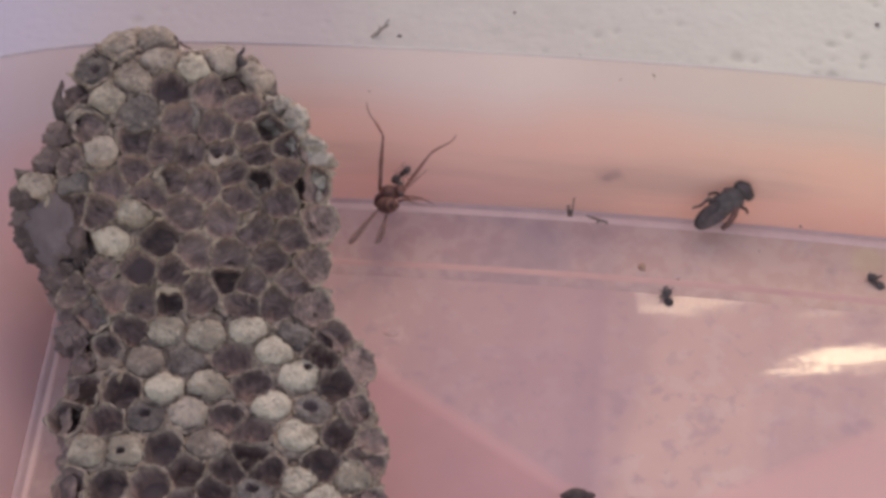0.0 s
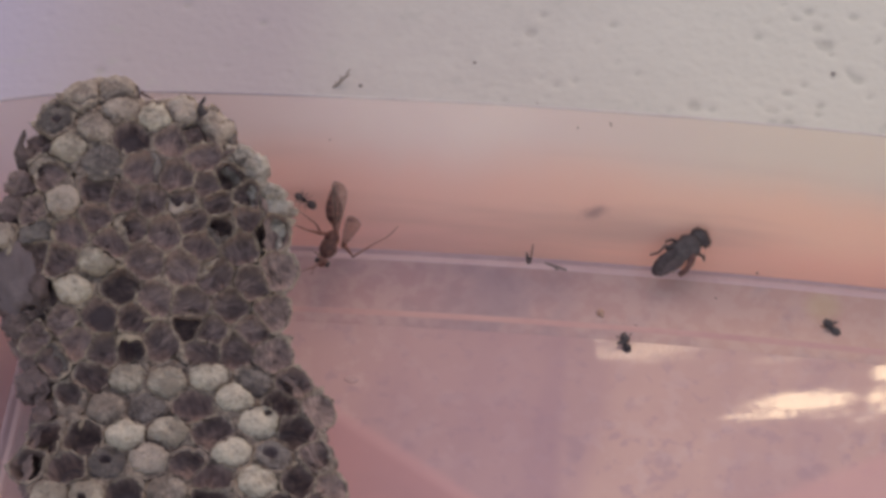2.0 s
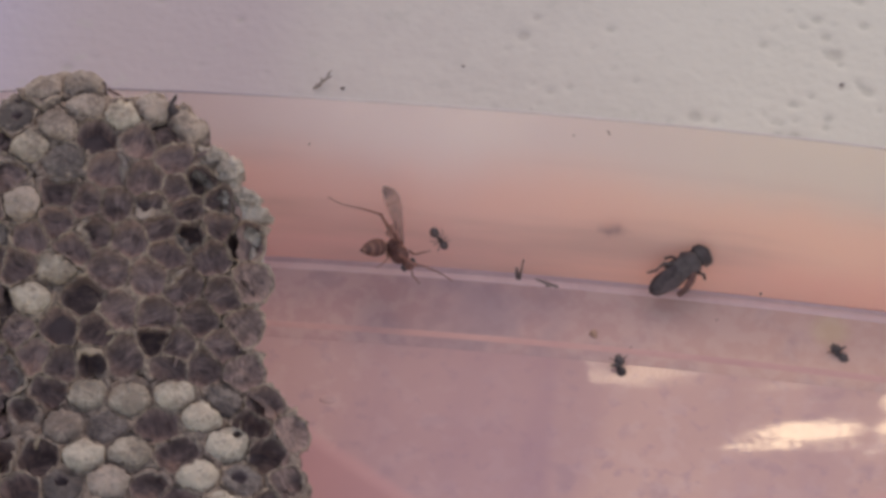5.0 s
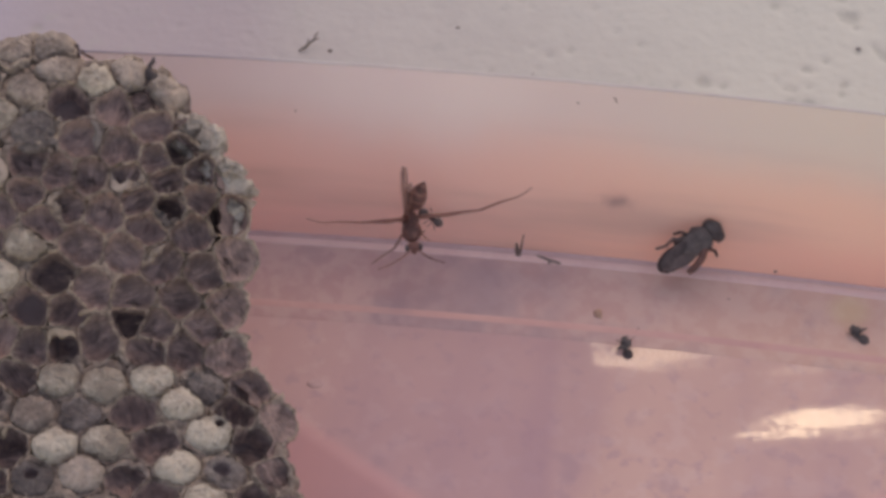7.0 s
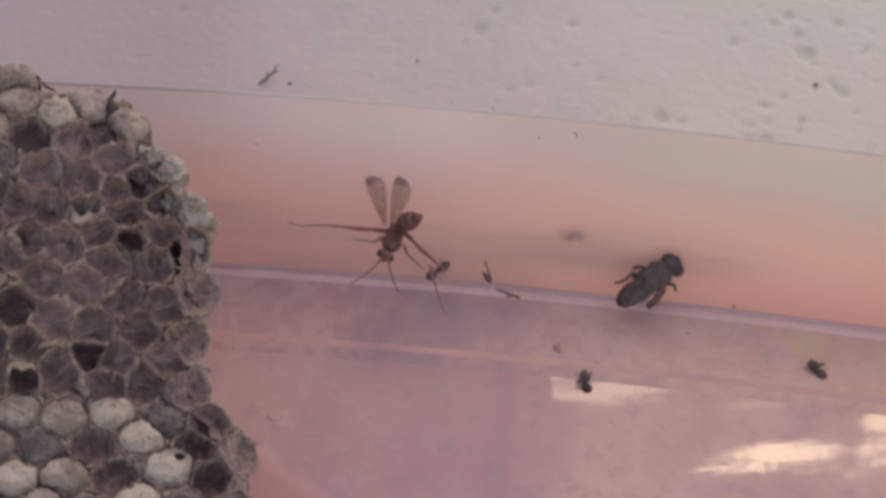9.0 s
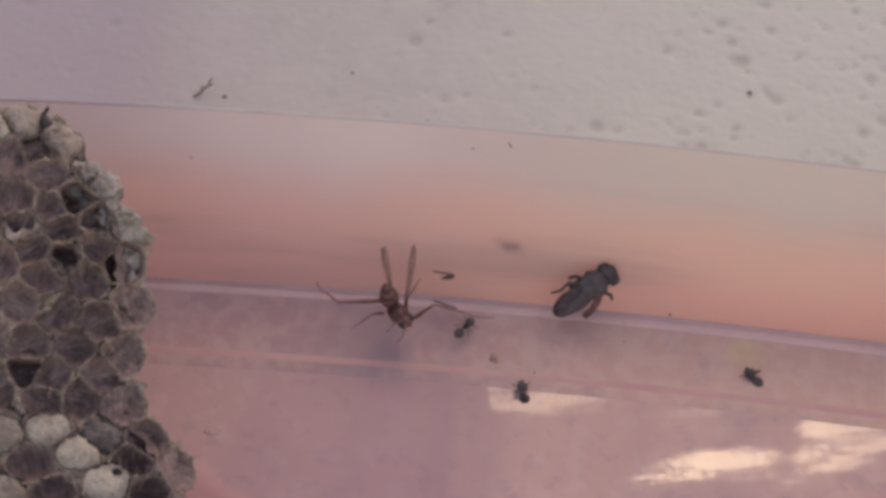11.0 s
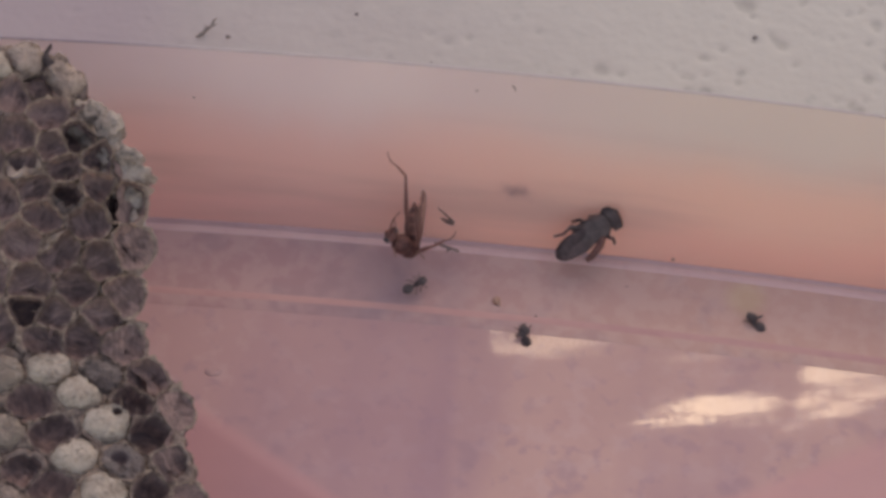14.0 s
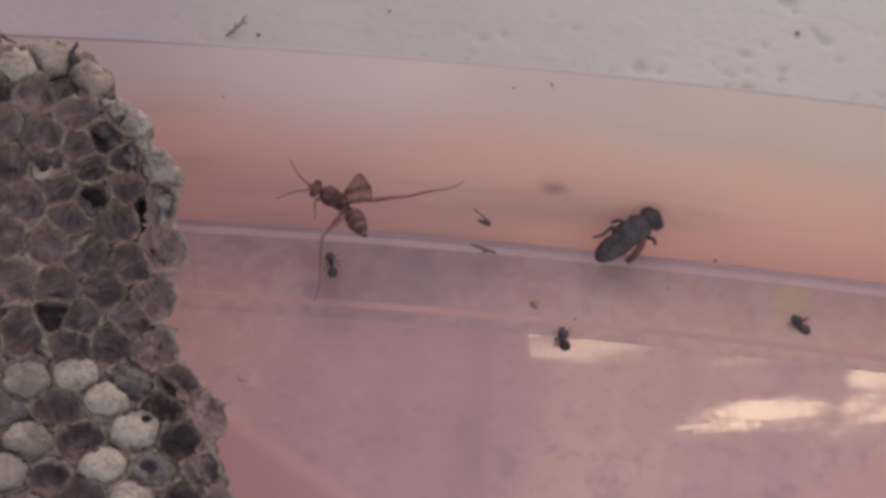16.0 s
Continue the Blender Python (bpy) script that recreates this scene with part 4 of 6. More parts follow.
def build_ant(label, m, key="", legs=6, group=""):
    """A small black ant, 2.9 mm long: head to +x."""
    ant = thing("ant", label, "ant", m, group)
    curled = legs < 6
    bm = bmesh.new()
    blob(bm, (0.62 if curled else 1.05, 0, 0), (0.58, 0.54, 0.45) if curled else (0.52, 0.47, 0.4), 16, 10, 0.5 if curled else 0.12)
    part("head", bm, BLACK_CHITIN, ant)
    bm = bmesh.new()
    blob(bm, (0.1 if curled else 0.35, 0.25 if curled else 0, 0), (0.45, 0.3, 0.3), 12, 8, 0.1)
    blob(bm, (-0.2, 0, 0), (0.2, 0.17, 0.18), 8, 6, 0.05)
    part("thorax", bm, BLACK_CHITIN, ant)
    bm = bmesh.new()
    blob(bm, (-0.72 if curled else -0.88, 0, 0.02), (0.66, 0.55, 0.48), 14, 9, 0.08)
    blob(bm, (-1.2, -0.14 if curled else 0, 0), (0.34, 0.24, 0.22), 8, 6, 0.05)
    part("gaster", bm, BLACK_CHITIN, ant, "glossy black gaster")
    if curled:
        way = 1 if legs == 3 else -1
        bm = bmesh.new()
        tube(bm, [(0.3, 0.2 * way, 0.1), (0.18, 0.65 * way, 0.15), (0.02, 1.1 * way, 0.1)], [0.16, 0.17, 0.05], 6)
        part("leg", bm, BLACK_CHITIN, ant)
    rng = random.Random(legs)
    for k in range(legs):
        side, x = (1, -1)[k % 2], (0.55, 0.35, 0.12)[k // 2]
        swing = (0.7, 0.05, -0.7)[k // 2] + rng.uniform(-0.2, 0.2)
        bm = bmesh.new()
        tube(bm, [(x, 0.15 * side, 0), (x + 0.35 * swing, 0.6 * side, 0.15), (x + 0.8 * swing, 1.0 * side, -0.25)], [0.07, 0.06, 0.035], 5)
        part("leg", bm, BLACK_CHITIN, ant)
    if key:
        PARTS[key] = ant
    return ant


build_ant("small live black ant tugging at the wasp", facing(0, 0, 5), "ant", 6)
build_ant("dead curled black ant lying on the tub floor", facing(27.7, -5.3, 0.5, 100), legs=3, group="dead ants")
build_ant("dead black ant stuck in a yellowish stain", facing(52.7, -1.0, 0.95, 132), legs=1, group="dead ants")


def build_fly():
    fly = thing("dead_fly", "dark dead fly lying against the tub wall", "dead insect", facing(33.6, 5.5, 5.1, 36))
    bm = bmesh.new()
    blob(bm, (0.5, 0.1, 0), (2.4, 1.4, 1.2), 24, 16, 0.4)
    blob(bm, (1.6, 0.1, 0.1), (1.5, 1.55, 1.3), 16, 10, 0.12)
    part("thorax", bm, BLACK_CHITIN, fly, "blackish bristly thorax")
    bm = bmesh.new()
    blob(bm, (-1.9, 0.0, -0.1), (2.2, 1.25, 1.0), 16, 10, 0.05)
    part("abdomen", bm, BLACK_CHITIN, fly)
    bm = bmesh.new()
    blob(bm, (3.35, 0.05, 0.1), (0.95, 1.35, 1.1), 18, 12, 0.25)
    blob(bm, (3.2, 0.75, 0.1), (0.75, 0.7, 0.9), 12, 8, 0.3)
    blob(bm, (3.5, -0.8, 0.1), (0.65, 0.65, 0.9), 12, 8, 0.3)
    blob(bm, (3.9, 0.1, -0.2), (0.35, 0.6, 0.5), 10, 8, 0.05)
    head = part("head", bm, BLACK_CHITIN, fly)
    for side in (-1, 1):
        bm = bmesh.new()
        blob(bm, (3.45, 0.75 * side, 0.25), (0.6, 0.55, 0.7), 12, 8)
        part("eye", bm, EYE, head)
    for dy, tilt, dz in ((0.35, 2, 0.85), (-0.55, -7, 0.75)):
        bm = bmesh.new()
        blob(bm, (-1.75, 0, 0), (2.15, 0.95, 0.22), 18, 8, 0.22)
        wing = part("wing", bm, FLY_WING, fly, "dark folded wing")
        wing.matrix_local = Matrix.Translation((0, dy * MM, dz * MM)) @ pose(0, 0, 0, 8, 0, tilt)
    for line in (((1.4, -0.9, 0.6), (0.5, -1.6, 0.6), (-0.6, -2.0, 0.5), (-1.6, -2.1, 0.3)), ((1.6, -1.0, 0.6), (2.2, -1.9, 0.5), (2.0, -2.4, 0.3)), ((0.0, 1.1, 0.4), (-0.8, 1.9, 0.5), (-2.0, 1.7, 0.4), (-3.0, 2.1, 0.3)), ((0.8, 1.1, 0.4), (0.3, 2.0, 0.5), (-0.5, 2.3, 0.4))):
        bm = bmesh.new()
        thick = 0.46 if line[-1] == (-1.6, -2.1, 0.3) else 0.2
        tube(bm, line, [thick, thick * 0.95, thick * 0.85, thick * 0.7][: len(line)], 7)
        part("leg", bm, WASP_BODY if thick > 0.3 else BLACK_CHITIN, fly)


build_fly()


# ---- crumbs and litter ----
def litter(name, label, category, m, material, shapes):
    bm = bmesh.new()
    for kind, *data in shapes:
        (blob if kind == "b" else tube)(bm, *data)
    ob = part(name, bm, material)
    ob.matrix_world = m
    return tagged(ob, label, category)


PARTS["sprout"] = litter("insect_leg", "broken V-shaped insect leg lying on the tub wall", "insect leg", facing(15.2, 5.4, 2.4, 75), TWIG,
                         [("t", [(0, 0, 0), (0.8, -0.05, 0.1), (2.4, 0.1, 0.15)], [0.24, 0.12, 0.07], 6), ("t", [(0, 0, 0), (0.6, 0.35, 0.1), (1.3, 0.62, 0.1)], [0.26, 0.24, 0.1], 6)])
litter("broken_leg", "thin dark broken insect leg along the tub crease", "insect leg", facing(18.6, 3.9, 3.0, -16), TWIG,
       [("t", [(-1.5, 0.1, 0), (0, 0, 0.05), (1.3, -0.02, 0)], [0.11, 0.17, 0.15], 6), ("t", [(0.1, 0, 0), (0.0, -0.35, 0.05), (0.4, -0.15, 0.1)], [0.2, 0.15, 0.08], 6)])
litter("crumb", "small tan crumb on the tub floor", "crumb", facing(24.4, -1.1, 0.75), TAN, [("b", (0, 0, 0), (0.42, 0.45, 0.3), 10, 8, 0.5), ("b", (0.25, -0.4, 0), (0.2, 0.25, 0.15), 8, 6, 0.4)])
for x, y, z, r, mat_used, named in ((43.4, 5.5, 2.5, 0.19, TWIG, "small grey speck on the tub crease"), (28.8, -2.4, 0.35, 0.12, TWIG, "tiny dark speck on the tub floor"), (-10.1, 11.7, 14.9, 0.12, TWIG, "tiny dark speck on the tub wall"),
                                    (38.5, 2.2, 1.15, 0.12, TWIG, "tiny dark speck on the tub floor"), (15.0, 14.75, 20.55, 0.10, TWIG, "tiny dark speck on the tub rim"), (20.1, 13.3, 18.3, 0.13, TWIG, "tiny dark speck on the tub wall")):
    litter("speck", named, "speck", facing(x, y, z), mat_used, [("b", (0, 0, 0), (r, r * 0.8, r * 0.6), 8, 6, 0.5)])
litter("dust_fleck", "flat greyish dust fleck on the tub floor", "dust", pose(-5.0 * MM, -13.4 * MM, 0.02 * MM), SMEAR, [("b", (0, 0, 0), (0.85, 0.6, 0.05), 18, 8, 0.5)])
litter("paper_scrap", "dark scrap of comb paper on the tub floor", "paper scrap", facing(18.5, -35.2, 0.6), PULP, [("b", (0, 0, 0), (1.7, 0.9, 0.6), 14, 9, 0.5), ("b", (0.9, 0.2, 0.2), (0.6, 0.4, 0.3), 10, 7, 0.5)])
litter("fibre", "short dark curled fibre on the upper tub wall", "fibre", facing(24.0, 13.6, 18.9, -50), TWIG, [("t", [(-0.35, 0.05, 0), (0, 0.12, 0.05), (0.35, -0.05, 0)], [0.06, 0.09, 0.05], 5)])
litter("twig", "small grey forked twig on the pale ground", "twig", facing(-11.7, 37.6, -1.2, 38), GREY_TWIG,
       [("t", [(-1.7, 0.1, 0), (-0.9, -0.1, 0.1), (-0.3, 0.1, 0.1), (0.5, 0.05, 0.1), (1.1, 0.4, 0.1), (1.7, 0.5, 0.1)], [0.12, 0.2, 0.22, 0.16, 0.13, 0.07], 6), ("t", [(-0.3, 0, 0), (-0.1, 0.4, 0.1), (0.15, 0.6, 0.1)], [0.14, 0.1, 0.05], 6),
        ("t", [(0.5, 0.1, 0), (1.0, -0.15, 0.1), (1.3, -0.1, 0.1)], [0.12, 0.09, 0.04], 6), ("t", [(-0.9, 0, 0), (-1.1, 0.45, 0.1)], [0.1, 0.05], 5)])
for x, y, r, named in ((54.0, 45.3, 0.3, "tiny dark grit on the pale ground"), (-9.3, 37.3, 0.28, "tiny dark grit beside the twig"), (5.6, 43.0, 0.22, "tiny brown grit on the pale ground")):
    litter("grit", named, "grit", facing(x, y, -1.9), GREY_TWIG, [("b", (0, 0, 0), (r, r * 0.7, r * 0.5), 12, 8, 0.5)])


def build_tuft():
    """A loose cluster of specks and short hairs, standing for an ant's blurred shade."""
    rng, bm = random.Random(3), bmesh.new()
    for _ in range(1500):
        x, y, z = rng.gauss(0, 0.85), rng.gauss(0, 0.36), abs(rng.gauss(0, 0.2))
        y += 0.12 * math.sin(2.2 * x)
        a, h = rng.uniform(0, 6.3), rng.uniform(0.02, 0.05)
        tube(bm, [(x, y, z), (x + h * math.cos(a), y + h * math.sin(a), z + 0.03)], [0.016, 0.016], 3)
    tuft = part("dust_wisp", bm, ANT_BLUR)
    PARTS["tuft"] = tagged(tuft, "soft grey-violet specks standing for a blurred ant shade over the tub wall", "dust")


build_tuft()


# ---- what moves ----
def motions():
    def rows(table):
        return [(t, pose(x * MM, y * MM, z * MM, rx, ry, rz)) for t, x, y, z, rx, ry, rz in table]

    walk(PARTS["thorax"], rows([
        (0, 0.00, 0.00, 0.00, 2.2, -35.7, 41.7), (0.25, 0.00, 0.00, 0.00, -3.5, -40.0, -16.0), (0.5, 0.00, 0.00, 0.00, -1.6, -46.0, -78.4),
        (1, 0.00, 0.00, 0.00, -2.1, -36.6, -97.9), (1.5, 0.00, 0.00, 0.00, -2.2, -46.6, -92.0), (2, 0.00, 0.00, 0.00, -2.6, -25.3, -110.3),
        (2.5, 0.00, 0.00, 0.00, -2.5, -30.9, -103.2), (2.75, 0.00, 0.00, 0.00, -6.5, -14.4, -62.4), (3, 0.00, 0.00, 0.00, 1.1, 0.6, -24.2),
        (3.5, 0.00, 0.00, 0.00, 2.2, -51.5, -37.3), (4, 0.00, 0.00, 0.00, 1.7, -39.6, 7.7), (4.5, 0.00, 0.00, 0.00, 2.3, -48.3, -22.5),
        (7, 0.00, 0.00, 0.00, 1.4, -29.5, -83.7), (7.5, 0.00, 0.00, 0.00, 1.6, -47.6, -98.2), (8, 0.00, 0.00, 0.00, 0.3, -38.5, -114.4),
        (10.5, 0.00, 0.00, 0.00, 4.5, -41.1, -82.5), (11, 0.00, 0.00, 0.00, 5.5, -64.9, -49.3), (11.5, 0.00, 0.00, 0.00, 7.7, -69.7, -68.7),
        (12, 0.00, 0.00, 0.00, 8.1, -67.3, -88.1), (12.5, 0.00, 0.00, 0.00, 5.9, -63.1, -121.1), (13, 0.00, 0.00, 0.00, 5.4, -62.1, -131.8),
        (13.25, 0.00, 0.00, 0.00, 5.1, -53.6, -168.5), (13.5, 0.00, 0.00, 0.00, -2.5, -46.5, 160.5), (14, 0.00, 0.00, 0.00, -3.3, -45.0, 144.1),
        (14.5, 0.00, 0.00, 0.00, -1.8, -11.1, 147.9), (15, 0.00, 0.00, 0.00, -1.6, -20.4, 162.6), (15.5, 0.00, 0.00, 0.00, -2.5, -32.9, 146.9),
        (16, 0.00, 0.00, 0.00, -2.1, -32.3, 152.7),]))
    walk(PARTS["head"], rows([
        (0, 1.79, 0.90, 1.31, 1.4, -24.5, 2.3), (0.5, 0.88, -1.25, 1.75, 1.5, -41.5, -13.7), (0.75, 0.29, -1.63, 1.59, 1.9, -36.4, -58.0),
        (1, -0.31, -2.02, 1.44, -2.0, -32.4, -99.9), (1.5, -0.11, -1.86, 1.64, -1.9, -32.2, -95.7), (2, -0.85, -2.15, 0.93, -2.5, -15.9, -114.1),
        (2.5, -0.48, -2.16, 1.16, -2.2, -21.9, -101.3), (2.75, 0.88, -1.63, 0.56, -4.3, -10.1, -65.4), (3, 2.24, -1.11, -0.03, 1.0, 0.7, -30.4),
        (3.5, 1.49, -0.80, 1.79, 2.2, -36.3, -15.9), (4, 2.04, 0.16, 1.40, 1.6, -25.2, -0.5), (4.5, 1.69, -0.77, 1.62, 1.7, -28.4, -27.1),
        (7, 0.32, -2.22, 1.09, 1.4, -19.9, -78.9), (7.5, -0.17, -1.81, 1.69, 1.5, -34.7, -90.8), (8, -0.91, -1.86, 1.37, 0.1, -24.5, -118.4),
        (10.5, 0.23, -1.98, 1.49, 3.8, -29.2, -84.7), (11, 0.83, -0.91, 2.16, 3.6, -52.0, -45.2), (11.5, 0.47, -0.99, 2.22, 4.2, -53.0, -60.3),
        (12, -0.05, -1.21, 2.15, 4.7, -48.3, -96.8), (12.5, -0.79, -1.15, 2.02, 3.2, -41.3, -128.2), (13, -0.95, -1.09, 1.98, 3.2, -39.0, -130.2),
        (13.5, -1.81, 0.56, 1.59, -1.5, -28.4, 166.2), (14, -1.55, 1.15, 1.54, -2.6, -27.2, 142.7), (14.5, -2.13, 1.24, 0.39, -1.7, -5.1, 153.1),
        (15, -2.30, 0.61, 0.73, -1.4, -10.9, 169.4), (15.5, -1.93, 0.96, 1.19, -1.9, -20.9, 164.5), (16, -1.98, 0.95, 1.16, -1.9, -19.7, 157.3),]))
    walk(PARTS["gaster"], rows([
        (0, -1.06, -0.94, -1.02, 2.5, -62.9, -4.3), (0.5, -0.24, 1.19, -1.26, 4.8, -65.4, 40.3), (1, 0.19, 1.39, -1.04, 2.7, -55.5, 81.8),
        (1.5, 0.04, 1.20, -1.27, 2.0, -30.1, 70.8), (2, 0.55, 1.48, -0.75, 2.0, -2.7, 91.3), (2.25, 0.45, 1.47, -0.82, -4.6, -14.9, 38.9),
        (2.5, 0.34, 1.46, -0.90, 1.8, -27.3, -16.9), (2.75, -0.63, 1.09, -0.44, -2.1, -21.3, 34.3), (3, -1.60, 0.72, 0.02, 0.4, -14.7, 83.2),
        (3.5, -0.87, 0.66, -1.37, -1.4, -2.6, 147.2), (4, -1.34, -0.18, -1.12, -1.2, -21.7, -158.9), (4.5, -1.07, 0.44, -1.31, -1.8, -54.2, -142.3),
        (5.333, -0.77, 0.80, -1.16, -1.3, -54.3, 166.8), (6.167, -0.47, 1.16, -1.01, -0.8, -54.1, 116.0), (7, -0.17, 1.51, -0.86, -0.8, -53.8, 65.5),
        (7.5, 0.17, 1.17, -1.29, -1.2, -52.1, 74.6), (7.75, 0.37, 1.21, -1.19, -0.1, -53.9, 34.3), (8, 0.57, 1.25, -1.09, 2.8, -54.8, -7.5),
        (9.25, 0.20, 1.28, -1.12, 7.0, -64.9, 31.3), (10.5, -0.17, 1.31, -1.15, -10.5, -73.2, 90.2), (11, -0.48, 0.56, -1.58, -6.9, -63.4, 114.4),
        (11.5, -0.22, 0.57, -1.64, -3.0, -24.1, 118.7), (12, -0.02, 0.67, -1.61, -5.2, -54.7, 112.7), (12.5, 0.41, 0.68, -1.56, -5.9, -59.8, 90.5),
        (13, 0.55, 0.61, -1.55, -7.0, -67.8, 62.8), (13.5, 1.14, -0.40, -1.27, 2.0, -60.7, -10.6), (13.75, 1.07, -0.56, -1.25, -17.4, -31.0, 48.6),
        (14, 1.00, -0.73, -1.24, -3.3, -1.5, 89.3), (14.25, 1.23, -0.82, -0.79, -14.6, -22.7, 29.9), (14.5, 1.46, -0.91, -0.34, 2.5, -41.8, -41.3),
        (15, 1.56, -0.49, -0.61, 3.4, -52.9, -61.0), (15.5, 1.23, -0.80, -0.95, 3.4, -50.4, -45.0), (16, 1.32, -0.68, -0.93, 2.5, -48.3, -60.8),]))
    walk(PARTS["wing.L"], rows([
        (0, -0.70, -1.36, 0.90, 65.9, -32.1, -129.2), (0.25, -1.00, -0.66, 0.90, 41.1, -19.0, -159.1), (0.5, -1.29, 0.05, 0.90, 13.8, -19.5, 169.3),
        (1, -0.33, -0.65, 0.89, 14.1, -54.3, 140.0), (1.5, -0.60, -0.09, 0.89, 69.8, -26.5, 79.4), (2, 0.87, 1.19, 0.93, 17.2, -20.9, 85.5),
        (2.5, -0.56, 0.10, 0.90, 16.0, -19.8, 107.1), (3, 0.58, 0.61, 0.91, 68.1, -11.2, 96.2), (3.5, -0.03, 0.21, 0.90, 67.9, -3.3, 101.6),
        (4, 0.01, 0.71, 0.91, 13.5, -29.3, 126.1), (4.5, 0.79, 0.94, 0.94, 14.3, -2.8, 106.5), (7, -0.60, 0.34, 0.89, 66.7, -26.7, 93.2),
        (7.5, -0.67, 0.54, 0.88, 66.8, -22.5, 84.4), (8, -1.35, 0.86, 0.85, 13.2, -37.5, 109.3), (10.5, -0.24, 1.57, 0.93, 10.7, -38.6, 97.5),
        (11, -0.66, 1.48, 0.89, 64.2, -32.2, 102.0), (11.5, -0.51, 0.51, 0.88, 63.3, -51.4, 110.8), (12, 0.09, 0.61, 0.92, 10.8, -41.7, 94.3),
        (12.5, 0.32, 1.56, 0.95, 10.8, -46.4, 78.9), (13, 0.84, 1.33, 0.97, 11.0, -45.9, 66.0), (13.5, 0.92, -0.02, 0.97, 14.9, -38.0, 8.2),
        (13.75, 1.14, -0.39, 0.99, 34.4, -11.7, 44.0), (14, 1.35, -0.76, 1.00, 64.7, -2.0, 84.6), (14.25, 0.70, -0.02, 0.95, 59.0, -18.7, 35.0),
        (14.5, 0.05, 0.73, 0.91, 69.8, -33.3, -20.4), (15, 0.26, 0.97, 0.93, 16.5, -39.5, -5.3), (15.5, 0.02, 1.13, 0.92, 16.4, -25.8, 4.5),
        (16, 0.89, 0.38, 0.96, 18.2, -65.1, 3.4),]))
    walk(PARTS["wing.R"], rows([
        (0, 0.39, -1.58, 0.90, 65.5, -49.4, -106.1), (0.5, -0.05, -1.13, 0.90, 12.8, -32.0, -114.4), (0.667, 0.20, -0.97, 0.90, 26.5, -37.4, -70.6),
        (0.833, 0.46, -0.81, 0.90, 32.0, -49.2, -22.8), (1, 0.71, -0.65, 0.90, 19.5, -59.3, 38.9), (1.25, 0.61, -0.20, 0.90, 45.2, -62.5, 52.8),
        (1.5, 0.51, 0.26, 0.91, 72.9, -68.4, 63.8), (2, 1.49, -0.55, 0.90, 18.9, -53.1, 62.8), (2.5, -0.91, 0.30, 0.91, 16.9, -54.9, 101.3),
        (3, 1.58, 0.27, 0.90, 68.4, -2.6, 84.8), (3.5, -0.31, 0.21, 0.90, 68.1, -51.1, 97.7), (4, -0.13, 0.64, 0.91, 13.2, -32.1, 164.8),
        (4.5, -0.03, 1.26, 0.93, 9.8, -76.0, 138.8), (7, -0.36, 0.65, 0.90, 66.1, -56.6, 91.6), (7.5, -0.37, 0.73, 0.89, 65.9, -50.6, 94.9),
        (8, -1.22, 1.03, 0.86, 12.6, -59.5, 101.8), (10.5, 1.20, -0.01, 0.98, 12.7, -4.1, 61.9), (11, 0.64, 0.53, 0.96, 64.8, -2.2, 80.4),
        (11.5, -0.21, 0.52, 0.90, 62.9, -54.7, 108.2), (11.75, 0.28, 0.72, 0.94, 36.7, -59.8, 96.7), (12, 0.76, 0.92, 0.98, 7.0, -67.2, 89.7),
        (12.5, 1.17, -0.11, 0.99, 12.8, -37.7, 38.5), (13, 1.54, 0.07, 1.01, 13.5, -38.4, 22.7), (13.5, 1.10, 0.10, 0.99, 7.2, -66.9, 71.3),
        (13.75, 1.20, -0.05, 0.99, 37.2, -55.4, 79.0), (14, 1.29, -0.19, 1.00, 63.1, -46.9, 92.8), (14.25, 0.88, 0.27, 0.97, 66.0, -49.0, 37.2),
        (14.5, 0.47, 0.74, 0.94, 70.3, -48.5, -19.4), (15, 0.56, 0.08, 0.95, 17.7, -61.7, -11.4), (15.5, 0.80, -0.04, 0.96, 17.7, -55.0, -6.1),
        (16, 1.01, 0.67, 0.97, 17.1, -69.2, 27.7),]))
